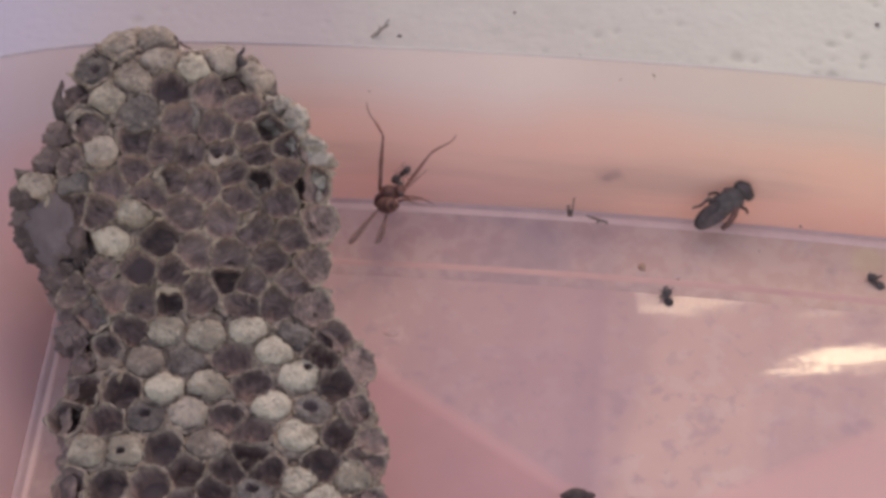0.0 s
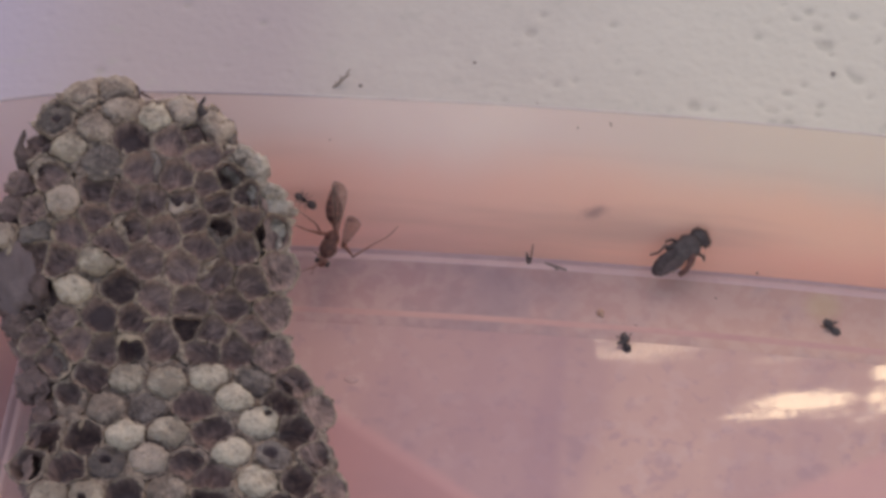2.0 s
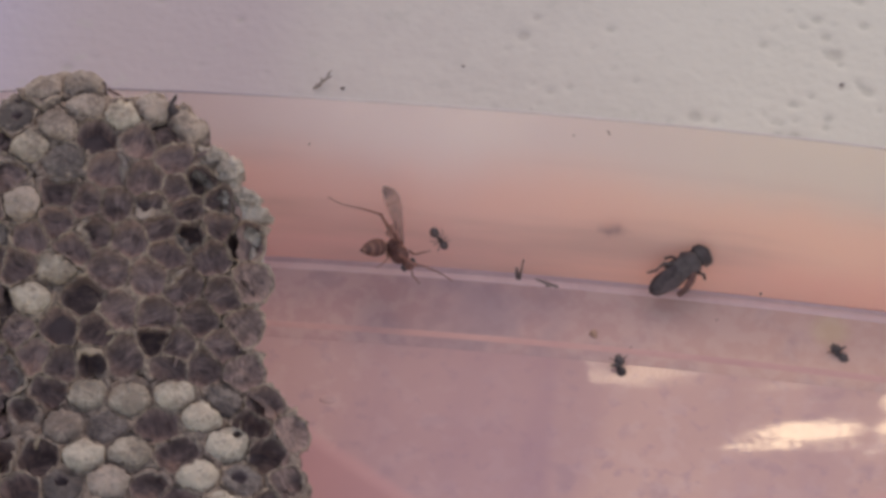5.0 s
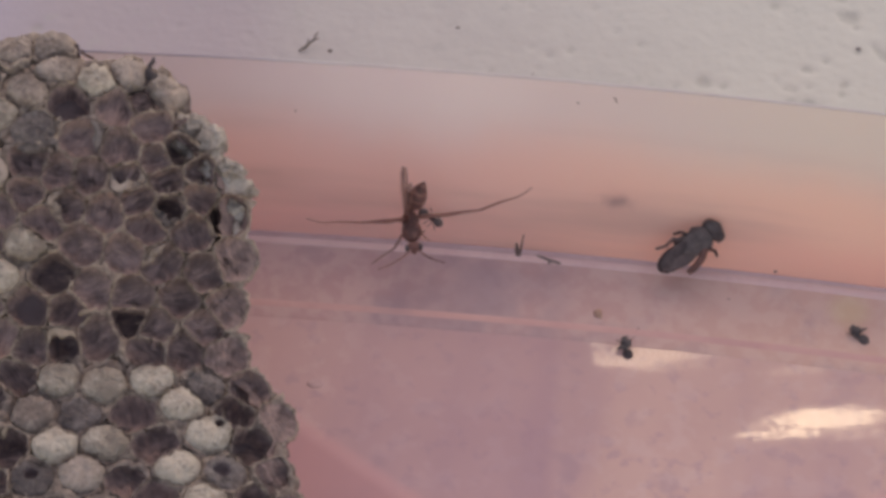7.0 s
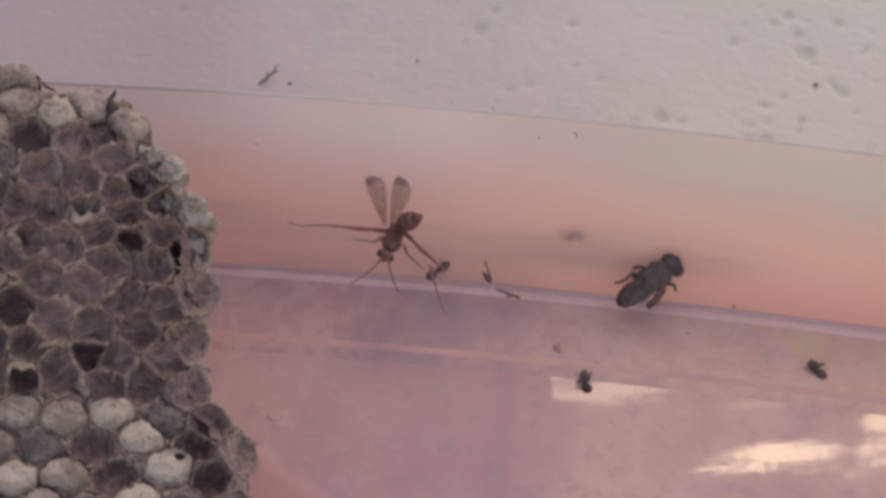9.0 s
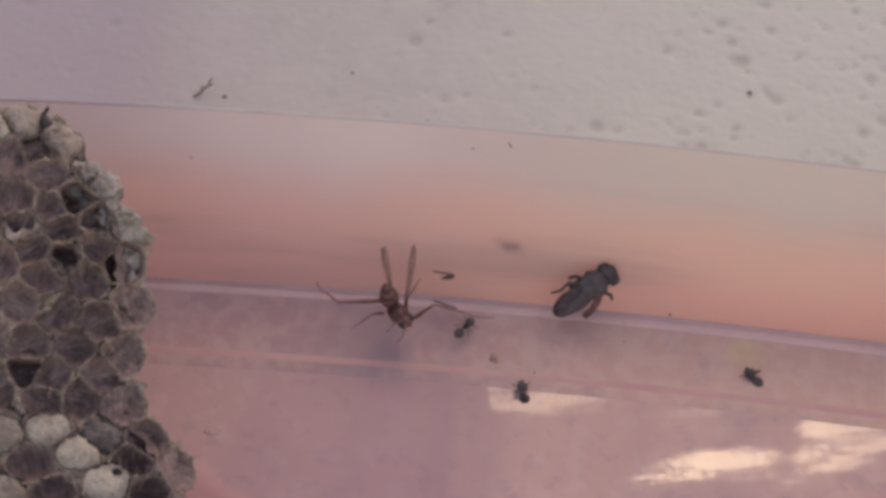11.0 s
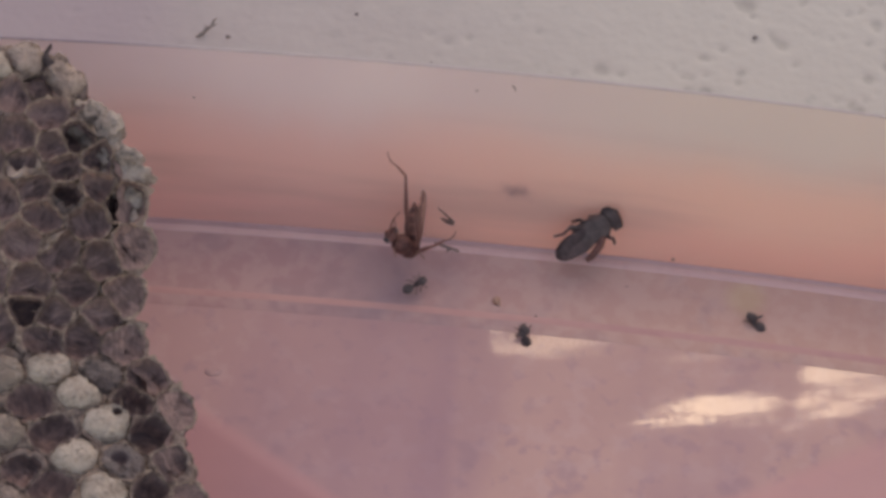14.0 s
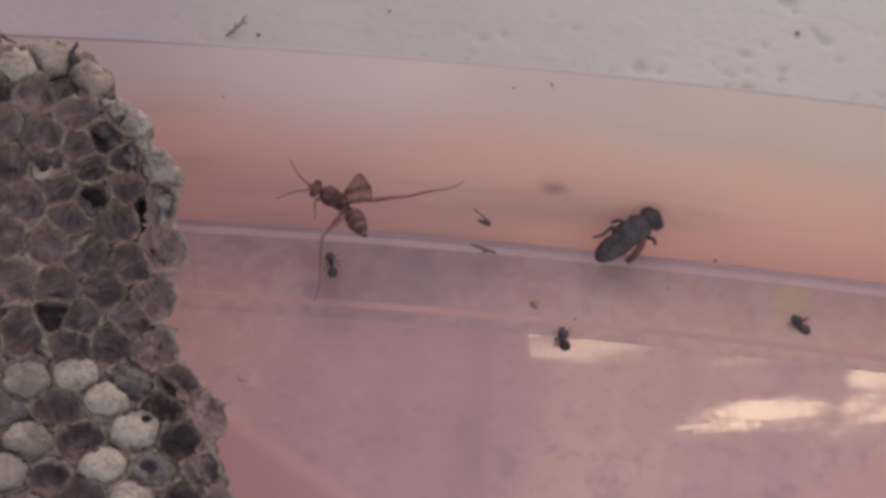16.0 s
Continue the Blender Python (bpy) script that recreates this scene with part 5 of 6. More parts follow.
    walk(PARTS["antenna.L"], rows([
        (0, 2.06, 0.07, 1.43, 1.0, -39.7, -15.8), (0.5, 1.28, -0.32, 1.65, 1.9, -28.1, 12.0), (0.75, 0.52, -0.91, 1.55, 5.8, -13.1, -26.5),
        (1, -0.25, -1.50, 1.45, -0.4, 1.0, -63.0), (1.167, -0.22, -1.61, 1.52, -27.0, -17.7, -99.7), (1.333, -0.19, -1.72, 1.58, -40.2, -48.0, -132.9),
        (1.5, -0.17, -1.83, 1.65, -0.9, -76.1, 150.5), (2, -0.93, -2.14, 1.16, -2.8, -47.1, -157.6), (2.25, -0.66, -2.06, 1.23, -8.4, -33.5, -107.8),
        (2.5, -0.38, -1.99, 1.31, -0.6, -21.0, -65.1), (2.667, 0.55, -1.80, 1.03, -6.9, -15.3, -13.8), (2.833, 1.48, -1.61, 0.75, -6.3, -7.0, 35.4),
        (3, 2.41, -1.43, 0.47, 0.4, -2.1, 84.2), (3.25, 2.03, -0.96, 1.11, -11.2, -23.5, 34.1), (3.5, 1.64, -0.48, 1.75, 2.2, -45.1, -26.4),
        (3.75, 1.91, -0.26, 1.64, -7.6, -24.0, 18.6), (4, 2.17, -0.03, 1.52, 0.3, -2.8, 56.1), (4.5, 1.96, -1.02, 1.69, 1.4, -2.0, 13.2),
        (5.333, 1.44, -1.40, 1.56, -8.3, -8.0, -38.3), (6.167, 0.93, -1.77, 1.42, -9.6, -19.4, -90.4), (7, 0.41, -2.15, 1.29, -0.4, -27.1, -146.4),
        (7.5, -0.04, -1.71, 1.68, 0.3, 0.4, -120.9), (8, -1.02, -1.88, 1.47, -0.4, 0.2, -132.9), (10.5, 0.14, -1.85, 1.53, 3.5, -65.7, -139.8),
        (11, 0.78, -0.81, 1.97, 6.2, -61.1, -115.6), (11.25, 0.66, -0.90, 1.99, -10.6, -50.3, -36.6), (11.5, 0.54, -0.99, 2.02, -1.5, -37.5, 22.1),
        (12, -0.18, -1.28, 1.95, 3.0, -70.4, -18.6), (12.167, -0.45, -1.26, 1.92, 29.7, -52.6, -87.9),
        (12.333, -0.72, -1.25, 1.90, 20.7, -32.0, -127.1), (12.5, -0.99, -1.23, 1.87, 0.8, -19.8, -163.7),
        (13, -1.12, -1.29, 1.87, -2.1, -22.4, 144.7), (13.5, -1.99, 0.48, 1.59, -2.3, 1.0, 146.5), (13.75, -1.85, 0.87, 1.58, -16.4, -29.1, 114.5),
        (14, -1.70, 1.27, 1.58, -6.1, -61.4, 71.3), (14.5, -2.33, 1.17, 0.73, -1.6, -2.5, 86.5), (15, -2.46, 0.45, 0.98, -1.9, -35.3, 82.9),
        (15.5, -2.05, 0.55, 1.31, -1.1, -3.0, 72.3), (16, -2.07, 0.85, 1.30, -2.3, -39.9, 132.5),]))
    walk(PARTS["antenna.R"], rows([
        (0, 2.06, 0.07, 1.43, 2.4, -63.5, -7.4), (0.5, 1.28, -0.32, 1.65, 2.2, -50.0, -1.8), (0.667, 0.77, -0.71, 1.59, -9.2, -53.7, -40.3),
        (0.833, 0.26, -1.10, 1.52, -14.8, -61.1, -83.1), (1, -0.25, -1.50, 1.45, -6.3, -68.2, -138.4), (1.25, -0.21, -1.66, 1.55, 0.5, -68.8, -78.4),
        (1.5, -0.17, -1.83, 1.65, 2.5, -71.2, -14.1), (1.75, -0.55, -1.99, 1.41, -0.3, -69.1, -70.4), (2, -0.93, -2.14, 1.16, -6.6, -68.7, -123.6),
        (2.5, -0.38, -1.99, 1.31, -4.5, -55.7, -157.4), (2.75, 1.02, -1.71, 0.89, 14.6, -28.9, 138.1), (3, 2.41, -1.43, 0.47, 0.2, -2.1, 90.9),
        (3.25, 2.03, -0.96, 1.11, -8.6, -31.7, 64.7), (3.5, 1.64, -0.48, 1.75, 3.8, -61.5, 26.6), (4, 2.17, -0.03, 1.52, 4.9, -72.1, -13.2),
        (4.5, 1.96, -1.02, 1.69, 1.7, -64.7, -75.0), (7, 0.41, -2.15, 1.29, 2.2, -46.6, -28.8), (7.5, -0.04, -1.71, 1.68, 1.7, -0.5, -68.7),
        (8, -1.02, -1.88, 1.47, 0.8, -16.9, -98.8), (9.25, -0.44, -1.87, 1.50, 16.9, -41.7, -63.3), (10.5, 0.14, -1.85, 1.53, 3.9, -69.4, -8.6),
        (10.75, 0.46, -1.33, 1.75, 11.1, -64.7, -86.3), (11, 0.78, -0.81, 1.97, 3.4, -60.5, -150.5), (11.167, 0.70, -0.87, 1.98, -1.7, -60.7, -88.3),
        (11.333, 0.62, -0.93, 2.00, -4.5, -58.6, -28.1), (11.5, 0.54, -0.99, 2.02, -2.5, -56.3, 28.1), (11.667, 0.30, -1.09, 1.99, 3.0, -57.4, 78.0),
        (11.833, 0.06, -1.18, 1.97, 4.9, -60.4, 130.9), (12, -0.18, -1.28, 1.95, 0.9, -63.0, -170.9), (12.5, -0.99, -1.23, 1.87, -1.1, -59.6, 172.6),
        (13, -1.12, -1.29, 1.87, -0.1, -67.0, -179.9), (13.25, -1.56, -0.41, 1.73, -3.6, -32.5, -166.6), (13.5, -1.99, 0.48, 1.59, 1.0, 1.9, -157.3),
        (13.75, -1.85, 0.87, 1.58, -30.4, -30.7, 155.0), (14, -1.70, 1.27, 1.58, -11.0, -73.7, 82.4), (14.167, -1.91, 1.24, 1.30, -44.7, -44.4, 157.8),
        (14.333, -2.12, 1.20, 1.01, -29.1, -14.2, -164.9), (14.5, -2.33, 1.17, 0.73, 0.8, 0.6, -123.3),
        (14.667, -2.38, 0.93, 0.81, -13.3, -9.4, -169.5), (14.833, -2.42, 0.69, 0.90, -16.0, -26.5, 144.1), (15, -2.46, 0.45, 0.98, -2.2, -39.4, 89.2),
        (15.5, -2.05, 0.55, 1.31, -0.6, -70.2, 46.6), (15.667, -2.06, 0.65, 1.30, -22.5, -59.5, 114.4),
        (15.833, -2.07, 0.75, 1.30, -16.8, -45.9, 157.8), (16, -2.07, 0.85, 1.30, -1.5, -37.7, -164.6),]))
    walk(PARTS["hind.L.femur"], rows([
        (0, -0.65, 1.62, -0.00, 1.4, -9.0, 86.4), (0.5, -0.62, 1.66, 0.00, 0.3, -15.5, 124.0), (1, -0.47, 1.95, 0.01, -2.1, -26.2, -179.0),
        (1.5, -0.76, 1.32, 0.01, 1.2, -67.8, 127.0), (2, -0.41, 1.22, 0.02, -2.5, -69.4, 170.7), (2.5, 0.19, 1.99, 0.04, -6.0, -70.2, -178.4),
        (3, -1.64, 1.14, 0.03, -0.5, -43.1, 118.8), (3.5, -0.93, -0.60, -0.00, -2.5, -41.4, -175.8), (3.75, -1.42, -0.00, -0.00, -5.4, -48.1, 150.4),
        (4, -1.91, 0.60, -0.00, -1.8, -54.6, 111.7), (4.5, -0.03, 1.62, 0.04, -1.6, -58.8, 113.3), (5.75, -0.40, 1.17, 0.01, -6.4, -48.8, 153.3),
        (7, -0.78, 0.72, -0.02, -1.4, -39.0, -174.1), (7.5, -0.96, 0.74, -0.03, -2.5, -41.7, 166.9), (8, -1.75, 0.97, -0.06, -2.3, -49.9, -175.4),
        (10.5, -1.01, 0.36, -0.06, -1.8, 1.0, 166.7), (11, -1.52, 1.30, -0.08, 0.1, -30.2, -177.2), (11.5, -1.25, 0.32, -0.09, -2.6, 0.1, 122.2),
        (12, -0.70, 0.17, -0.05, -2.6, -0.1, 125.1), (12.5, -0.61, -0.13, -0.05, -2.8, -0.6, 114.3), (13, -0.60, -0.25, -0.05, -3.1, -0.5, 104.9),
        (13.5, 0.85, -0.20, 0.06, -6.7, -58.5, 89.1), (14, 0.25, 1.98, 0.03, -3.5, -19.1, 94.0), (14.167, 0.24, 0.94, 0.02, -31.5, -31.2, 54.0),
        (14.333, 0.24, -0.11, 0.02, -47.5, -56.8, 13.3), (14.5, 0.23, -1.16, 0.02, 8.2, -77.8, -91.5), (15, 0.90, -1.09, 0.06, 1.0, -58.9, -135.6),
        (15.5, 0.85, -1.50, 0.04, 2.0, -59.8, -113.2), (16, 1.05, -1.08, 0.06, -0.1, -49.1, -128.0),]))
    walk(PARTS["hind.L.tibia"], rows([
        (0, -0.29, 7.43, 0.93, 1.0, -51.1, 117.3), (0.5, -3.80, 6.37, 1.58, -1.4, -58.5, 156.6), (1, -5.76, 1.85, 2.62, -4.5, -58.9, -132.8),
        (1.5, -2.11, 3.11, 5.47, -2.0, -60.7, 177.0), (2, -2.47, 1.55, 5.54, -0.7, -63.9, 154.6), (2.5, -1.81, 1.94, 5.59, -12.0, -78.3, -157.5),
        (2.75, -2.77, 3.43, 4.82, 11.0, -40.8, 155.3), (3, -3.72, 4.91, 4.05, -0.7, -3.5, 133.9), (3.5, -5.34, -0.93, 3.90, -3.0, -50.9, -171.4),
        (4, -3.17, 3.77, 4.81, -1.4, -2.8, 134.1), (4.5, -1.24, 4.43, 5.09, -1.5, -2.6, 150.0), (7, -5.34, 0.25, 3.69, -1.4, -29.2, 178.2),
        (7.5, -5.25, 1.74, 3.89, -2.0, -36.2, 179.4), (8, -5.53, 0.66, 4.45, -1.9, -45.3, -168.3), (10.5, -6.75, 1.72, -0.16, -2.9, -29.2, 153.0),
        (11, -6.62, 1.05, 2.89, -4.9, -61.7, 140.0), (11.5, -4.39, 5.32, -0.10, -13.0, -76.3, 104.7), (12, -4.10, 5.00, -0.03, -3.5, -30.3, 106.6),
        (12.5, -3.04, 5.25, 0.02, -4.1, -44.5, 109.1), (13, -2.12, 5.45, 0.01, -5.0, -54.5, 119.6), (13.25, -0.61, 4.17, 2.55, -6.5, -59.5, 59.7),
        (13.5, 0.90, 2.88, 5.09, 1.9, -62.4, -8.8), (13.75, 0.39, 5.22, 3.52, -3.4, -62.7, 65.0), (14, -0.13, 7.55, 1.96, -5.6, -60.5, 136.1),
        (14.167, -0.02, 4.23, 3.23, 12.3, -63.9, 171.3), (14.333, 0.09, 0.91, 4.51, 24.3, -71.6, -148.7),
        (14.5, 0.20, -2.41, 5.78, 10.7, -80.0, -84.5), (14.75, -0.54, -2.81, 5.45, 12.0, -39.7, -103.2), (15, -1.28, -3.22, 5.11, 1.1, -0.7, -116.6),
        (15.5, -0.32, -4.22, 5.14, 1.7, -15.4, -91.6), (16, -1.33, -4.13, 4.51, 0.9, -0.9, -95.4),]))
    walk(PARTS["hind.R.femur"], rows([
        (0, 1.90, 0.61, -0.00, 1.8, -1.6, 52.4), (0.5, 1.99, 0.19, 0.00, 2.1, -23.6, 25.7), (1, 0.95, 1.76, 0.02, 1.7, 0.2, -6.4),
        (1.5, 0.83, -0.77, -0.00, 1.9, -19.1, 44.4), (1.75, 1.25, -0.37, 0.01, -15.1, -42.2, 5.9), (2, 1.67, 0.03, 0.02, -2.3, -68.6, -52.2),
        (2.25, 1.83, 0.10, 0.01, -9.6, -33.6, -20.9), (2.5, 1.99, 0.17, -0.01, 2.2, -0.2, 0.9), (2.75, 0.80, 0.57, 0.01, 16.1, -34.4, 28.4),
        (3, -0.40, 0.96, 0.02, 1.7, -70.1, 72.3), (3.5, -0.81, 0.92, 0.02, 0.6, -59.2, 90.1), (3.667, -0.57, 0.09, 0.00, -7.3, -61.5, 38.6),
        (3.833, -0.32, -0.74, -0.01, -8.2, -66.1, -19.1), (4, -0.08, -1.57, -0.03, 1.8, -68.5, -86.7), (4.5, -0.46, -0.75, -0.03, 3.4, -72.5, -63.1),
        (5.75, 0.60, 0.18, 0.02, -12.4, -37.3, -18.4), (7, 1.66, 1.11, 0.06, 1.0, -3.4, 7.7), (7.5, 1.80, 0.00, 0.08, 2.0, -1.6, -44.3),
        (8, 1.63, 0.70, 0.07, 1.4, -0.4, -71.3), (9.25, 1.44, 0.14, 0.07, 14.5, -27.6, -30.7), (10.5, 1.25, -0.42, 0.07, -0.5, -55.6, 23.5),
        (11, 1.32, -0.87, 0.07, -3.7, -61.3, 37.3), (11.5, 0.99, 0.83, 0.10, -3.5, -31.7, 80.2), (12, 1.44, -0.41, 0.10, -1.8, -4.3, 38.2),
        (12.5, 0.80, -0.42, 0.05, -0.9, -4.8, 19.1), (13, 1.99, -0.18, 0.14, -1.1, -4.7, 20.7), (13.5, 1.91, -0.56, 0.14, 0.1, -5.4, 5.6),
        (14, 1.35, -0.49, 0.10, -2.7, -73.6, 21.5), (14.25, 1.64, -0.52, 0.12, 5.9, -38.4, 2.0), (14.5, 1.92, -0.54, 0.15, 1.3, -3.2, -8.4),
        (15, 1.47, 1.00, 0.12, 2.6, -50.8, -25.8), (15.5, 1.99, -0.20, 0.13, 2.6, -55.2, -5.6), (16, 1.98, -0.24, 0.12, 1.4, -3.3, 5.8),]))
    walk(PARTS["hind.R.tibia"], rows([
        (0, 5.50, 5.29, 0.17, 3.1, -56.2, 31.9), (0.5, 6.86, 2.53, 2.37, 2.2, -52.6, -5.6), (1, 6.81, 1.11, 0.00, 1.5, -45.4, -29.0),
        (1.5, 4.82, 3.13, 1.93, 1.7, -52.7, -4.3), (2, 2.99, -1.67, 5.51, 2.2, -0.6, 33.4), (2.5, 7.89, 0.26, 0.01, 4.0, -48.0, 33.8),
        (2.75, 4.05, 1.57, 2.79, 7.5, -55.2, 86.9), (3, 0.21, 2.88, 5.56, -2.0, -60.8, 150.7), (3.5, -0.82, 3.95, 5.08, -1.6, -2.8, 155.4),
        (3.75, -0.38, 0.11, 5.27, 24.3, -31.4, -152.8), (4, 0.05, -3.73, 5.46, 2.4, -66.5, -75.6), (4.5, 0.34, -2.33, 5.60, 14.3, -84.3, -50.5),
        (5.75, 3.92, -0.22, 3.01, -12.1, -56.0, 4.0), (7, 7.50, 1.90, 0.41, 0.7, -28.5, 24.1), (7.5, 6.01, -4.12, 0.24, 3.8, -61.3, -16.7),
        (7.75, 4.77, -4.50, 0.18, 8.8, -49.7, -64.2), (8, 3.52, -4.89, 0.11, 0.8, -39.2, -102.0), (9.25, 3.91, -1.99, 2.53, -3.8, -26.1, -58.9),
        (10.5, 4.31, 0.91, 4.94, 2.2, -13.5, -20.4), (11, 3.57, 0.84, 5.25, 0.7, -5.6, -11.8), (11.25, 2.71, 3.31, 4.22, 25.8, -41.0, 27.2),
        (11.5, 1.85, 5.78, 3.20, -17.3, -79.8, 116.8), (12, 6.06, 3.23, 0.54, -3.6, -48.1, 56.0), (12.5, 6.35, 1.51, 0.54, -2.7, -43.0, 45.0),
        (13, 7.49, 1.90, 0.62, -3.9, -52.1, 52.3), (13.5, 7.76, 0.01, 0.70, -4.4, -64.3, 43.2), (14, 2.90, 0.12, 5.76, -4.7, -70.0, 38.5),
        (14.5, 7.75, -1.39, 0.48, 2.3, -51.1, -18.0), (15, 4.82, -0.63, 4.69, 5.4, -68.1, -69.4), (15.5, 5.33, -0.53, 4.98, 4.2, -63.9, -22.5),
        (16, 7.84, 0.35, 0.46, 1.3, -30.2, 15.3),]))
    walk(PARTS["leg.L"], rows([
        (0, 1.32, -0.67, -0.50, 1.4, -42.6, -8.6), (0.5, 1.49, 0.09, -0.50, 1.2, 0.2, -10.8), (1, 0.56, -1.37, -0.51, 1.7, -66.5, -38.7),
        (1.167, -0.02, -0.89, -0.51, -4.6, -64.9, 23.5), (1.333, -0.61, -0.40, -0.51, -4.5, -61.8, 79.8), (1.5, -1.19, 0.08, -0.51, 0.7, -60.1, 131.8),
        (2, -1.11, -1.01, -0.53, -2.2, -77.4, 160.1), (2.25, -0.61, -1.24, -0.53, -13.5, -69.8, -141.5),
        (2.5, -0.12, -1.48, -0.53, -4.7, -62.4, -102.1), (2.75, -0.73, -0.40, -0.51, 15.8, -31.5, -166.2), (3, -1.34, 0.69, -0.48, -1.0, -2.0, 150.3),
        (3.25, -0.78, -0.22, -0.50, -1.6, -0.9, -163.3), (3.5, -0.23, -1.13, -0.51, -1.2, 0.3, -117.0),
        (3.75, -0.68, -1.01, -0.52, 2.3, -35.1, -111.3), (4, -1.13, -0.88, -0.52, 0.7, -70.7, -103.2), (4.5, -1.14, -0.07, -0.52, -2.0, -73.5, -120.1),
        (5.75, -1.03, -0.47, -0.53, 2.3, -36.7, -129.7), (7, -0.92, -0.86, -0.54, -0.1, 0.2, -134.9), (7.5, -1.09, -1.00, -0.56, 0.1, 0.6, -125.1),
        (8, -1.40, -0.50, -0.56, -0.2, -52.0, -126.1), (9.25, -1.19, 0.05, -0.56, 3.3, -43.1, 177.2), (10.5, -0.98, 0.61, -0.55, -4.0, -35.7, 127.9),
        (11, 1.03, 0.35, -0.42, -3.7, -37.5, 68.8), (11.5, 0.65, 1.13, -0.42, -3.0, -0.9, 99.9), (12, 1.11, 1.04, -0.40, -2.6, -3.2, 57.2),
        (12.25, 0.27, 0.30, -0.47, 13.6, -35.0, 92.3), (12.5, -0.58, -0.43, -0.55, -5.1, -68.5, 148.4),
        (12.75, -0.32, -0.95, -0.53, -0.1, -67.9, 73.4), (13, -0.07, -1.46, -0.52, -0.3, -65.9, 3.2), (13.5, 0.11, -1.00, -0.50, 9.1, -69.4, -63.8),
        (14, 1.23, -0.89, -0.42, 8.2, -79.7, -28.1), (14.25, 0.29, -0.91, -0.48, 17.5, -67.1, -87.8), (14.5, -0.65, -0.93, -0.55, 1.4, -56.7, -124.2),
        (15, -0.74, -1.28, -0.57, 1.7, -51.4, -118.2), (15.5, 0.27, -1.47, -0.50, 0.8, -13.3, -118.7), (16, 0.98, -1.13, -0.45, 0.4, -58.8, -118.7),]))
    walk(PARTS["leg.R"], rows([
        (0, 1.28, 0.77, -0.50, 1.7, -0.9, 33.9), (0.25, 0.43, 1.11, -0.50, 13.4, -28.1, 69.2), (0.5, -0.43, 1.45, -0.50, 1.0, -56.2, 116.1),
        (0.75, 0.05, 1.43, -0.49, -0.1, -60.5, 75.7), (1, 0.53, 1.41, -0.48, 5.3, -64.1, 29.5), (1.167, -0.04, 0.88, -0.49, 13.4, -67.8, 75.4),
        (1.333, -0.62, 0.34, -0.50, 11.1, -72.7, 130.8), (1.5, -1.19, -0.20, -0.52, -5.4, -74.2, -160.1),
        (1.75, -1.11, 0.46, -0.50, 10.8, -45.2, 156.7), (2, -1.02, 1.13, -0.49, 0.6, -16.4, 133.4), (2.25, -0.30, 1.29, -0.48, -11.4, -42.9, 101.1),
        (2.5, 0.43, 1.45, -0.47, 7.5, -69.6, 46.5), (3, -1.29, 0.61, -0.48, 1.8, -60.0, 53.4), (3.167, -0.49, 0.08, -0.50, 25.7, -39.6, -7.2),
        (3.333, 0.30, -0.46, -0.51, 19.7, -15.0, -46.4), (3.5, 1.10, -1.00, -0.52, -0.2, 0.9, -85.9), (3.75, -0.13, -0.80, -0.52, -5.2, -34.3, -96.1),
        (4, -1.36, -0.60, -0.52, -0.1, -69.6, -111.9), (4.25, 0.06, -0.18, -0.50, -6.6, -62.6, -45.0), (4.5, 1.49, 0.24, -0.47, 2.7, -56.8, 7.9),
        (5.75, 1.46, -0.12, -0.47, -3.4, -65.7, -22.5), (7, 1.43, -0.48, -0.46, 5.6, -74.6, -66.8), (7.25, 0.21, -0.78, -0.51, 20.6, -34.7, -120.3),
        (7.5, -1.01, -1.09, -0.56, -0.9, 0.5, -154.0), (7.75, 0.03, -0.95, -0.51, 6.7, -23.8, -129.2), (8, 1.06, -0.82, -0.46, 1.1, -48.9, -99.4),
        (9.25, 1.21, -0.74, -0.45, -6.6, -35.3, -44.6), (10.5, 1.37, -0.66, -0.43, 1.1, -22.2, 1.2), (10.667, 0.42, -0.46, -0.49, -2.0, -24.7, -49.2),
        (10.833, -0.52, -0.26, -0.55, -1.9, -28.5, -100.9), (11, -1.47, -0.07, -0.61, 1.6, -30.7, -154.3),
        (11.167, -0.56, -0.34, -0.55, 21.0, -41.7, -120.7), (11.333, 0.34, -0.61, -0.49, 31.1, -59.8, -83.4),
        (11.5, 1.24, -0.88, -0.43, 1.7, -75.8, -10.6), (11.667, 0.40, -0.59, -0.48, 32.2, -61.3, -89.5),
        (11.833, -0.44, -0.30, -0.54, 21.2, -44.7, -131.0), (12, -1.28, -0.02, -0.60, 0.7, -36.0, -167.9),
        (12.167, -0.64, -0.25, -0.55, 8.0, -40.2, -123.0), (12.333, 0.00, -0.49, -0.51, 9.4, -47.2, -74.5),
        (12.5, 0.65, -0.72, -0.47, 1.7, -52.3, -19.2), (13, 0.22, -0.55, -0.49, 0.3, -70.1, -1.1), (13.25, -0.51, -0.54, -0.55, -3.7, -74.1, -63.8),
        (13.5, -1.24, -0.53, -0.60, 9.9, -76.6, -143.4), (14, -0.64, -0.22, -0.55, 13.3, -76.5, -119.9),
        (14.167, -0.59, 0.32, -0.55, 35.0, -55.4, 174.9), (14.333, -0.55, 0.87, -0.54, 20.6, -35.2, 140.2),
        (14.5, -0.51, 1.41, -0.54, -2.0, -24.2, 106.5), (14.75, -0.92, 0.40, -0.57, 14.5, -43.5, 151.6), (15, -1.34, -0.62, -0.61, 0.6, -65.8, -142.5),
        (15.5, -0.99, -1.10, -0.58, 2.5, -54.3, -98.4), (16, -1.49, 0.06, -0.59, 1.3, -58.6, -104.9),]))
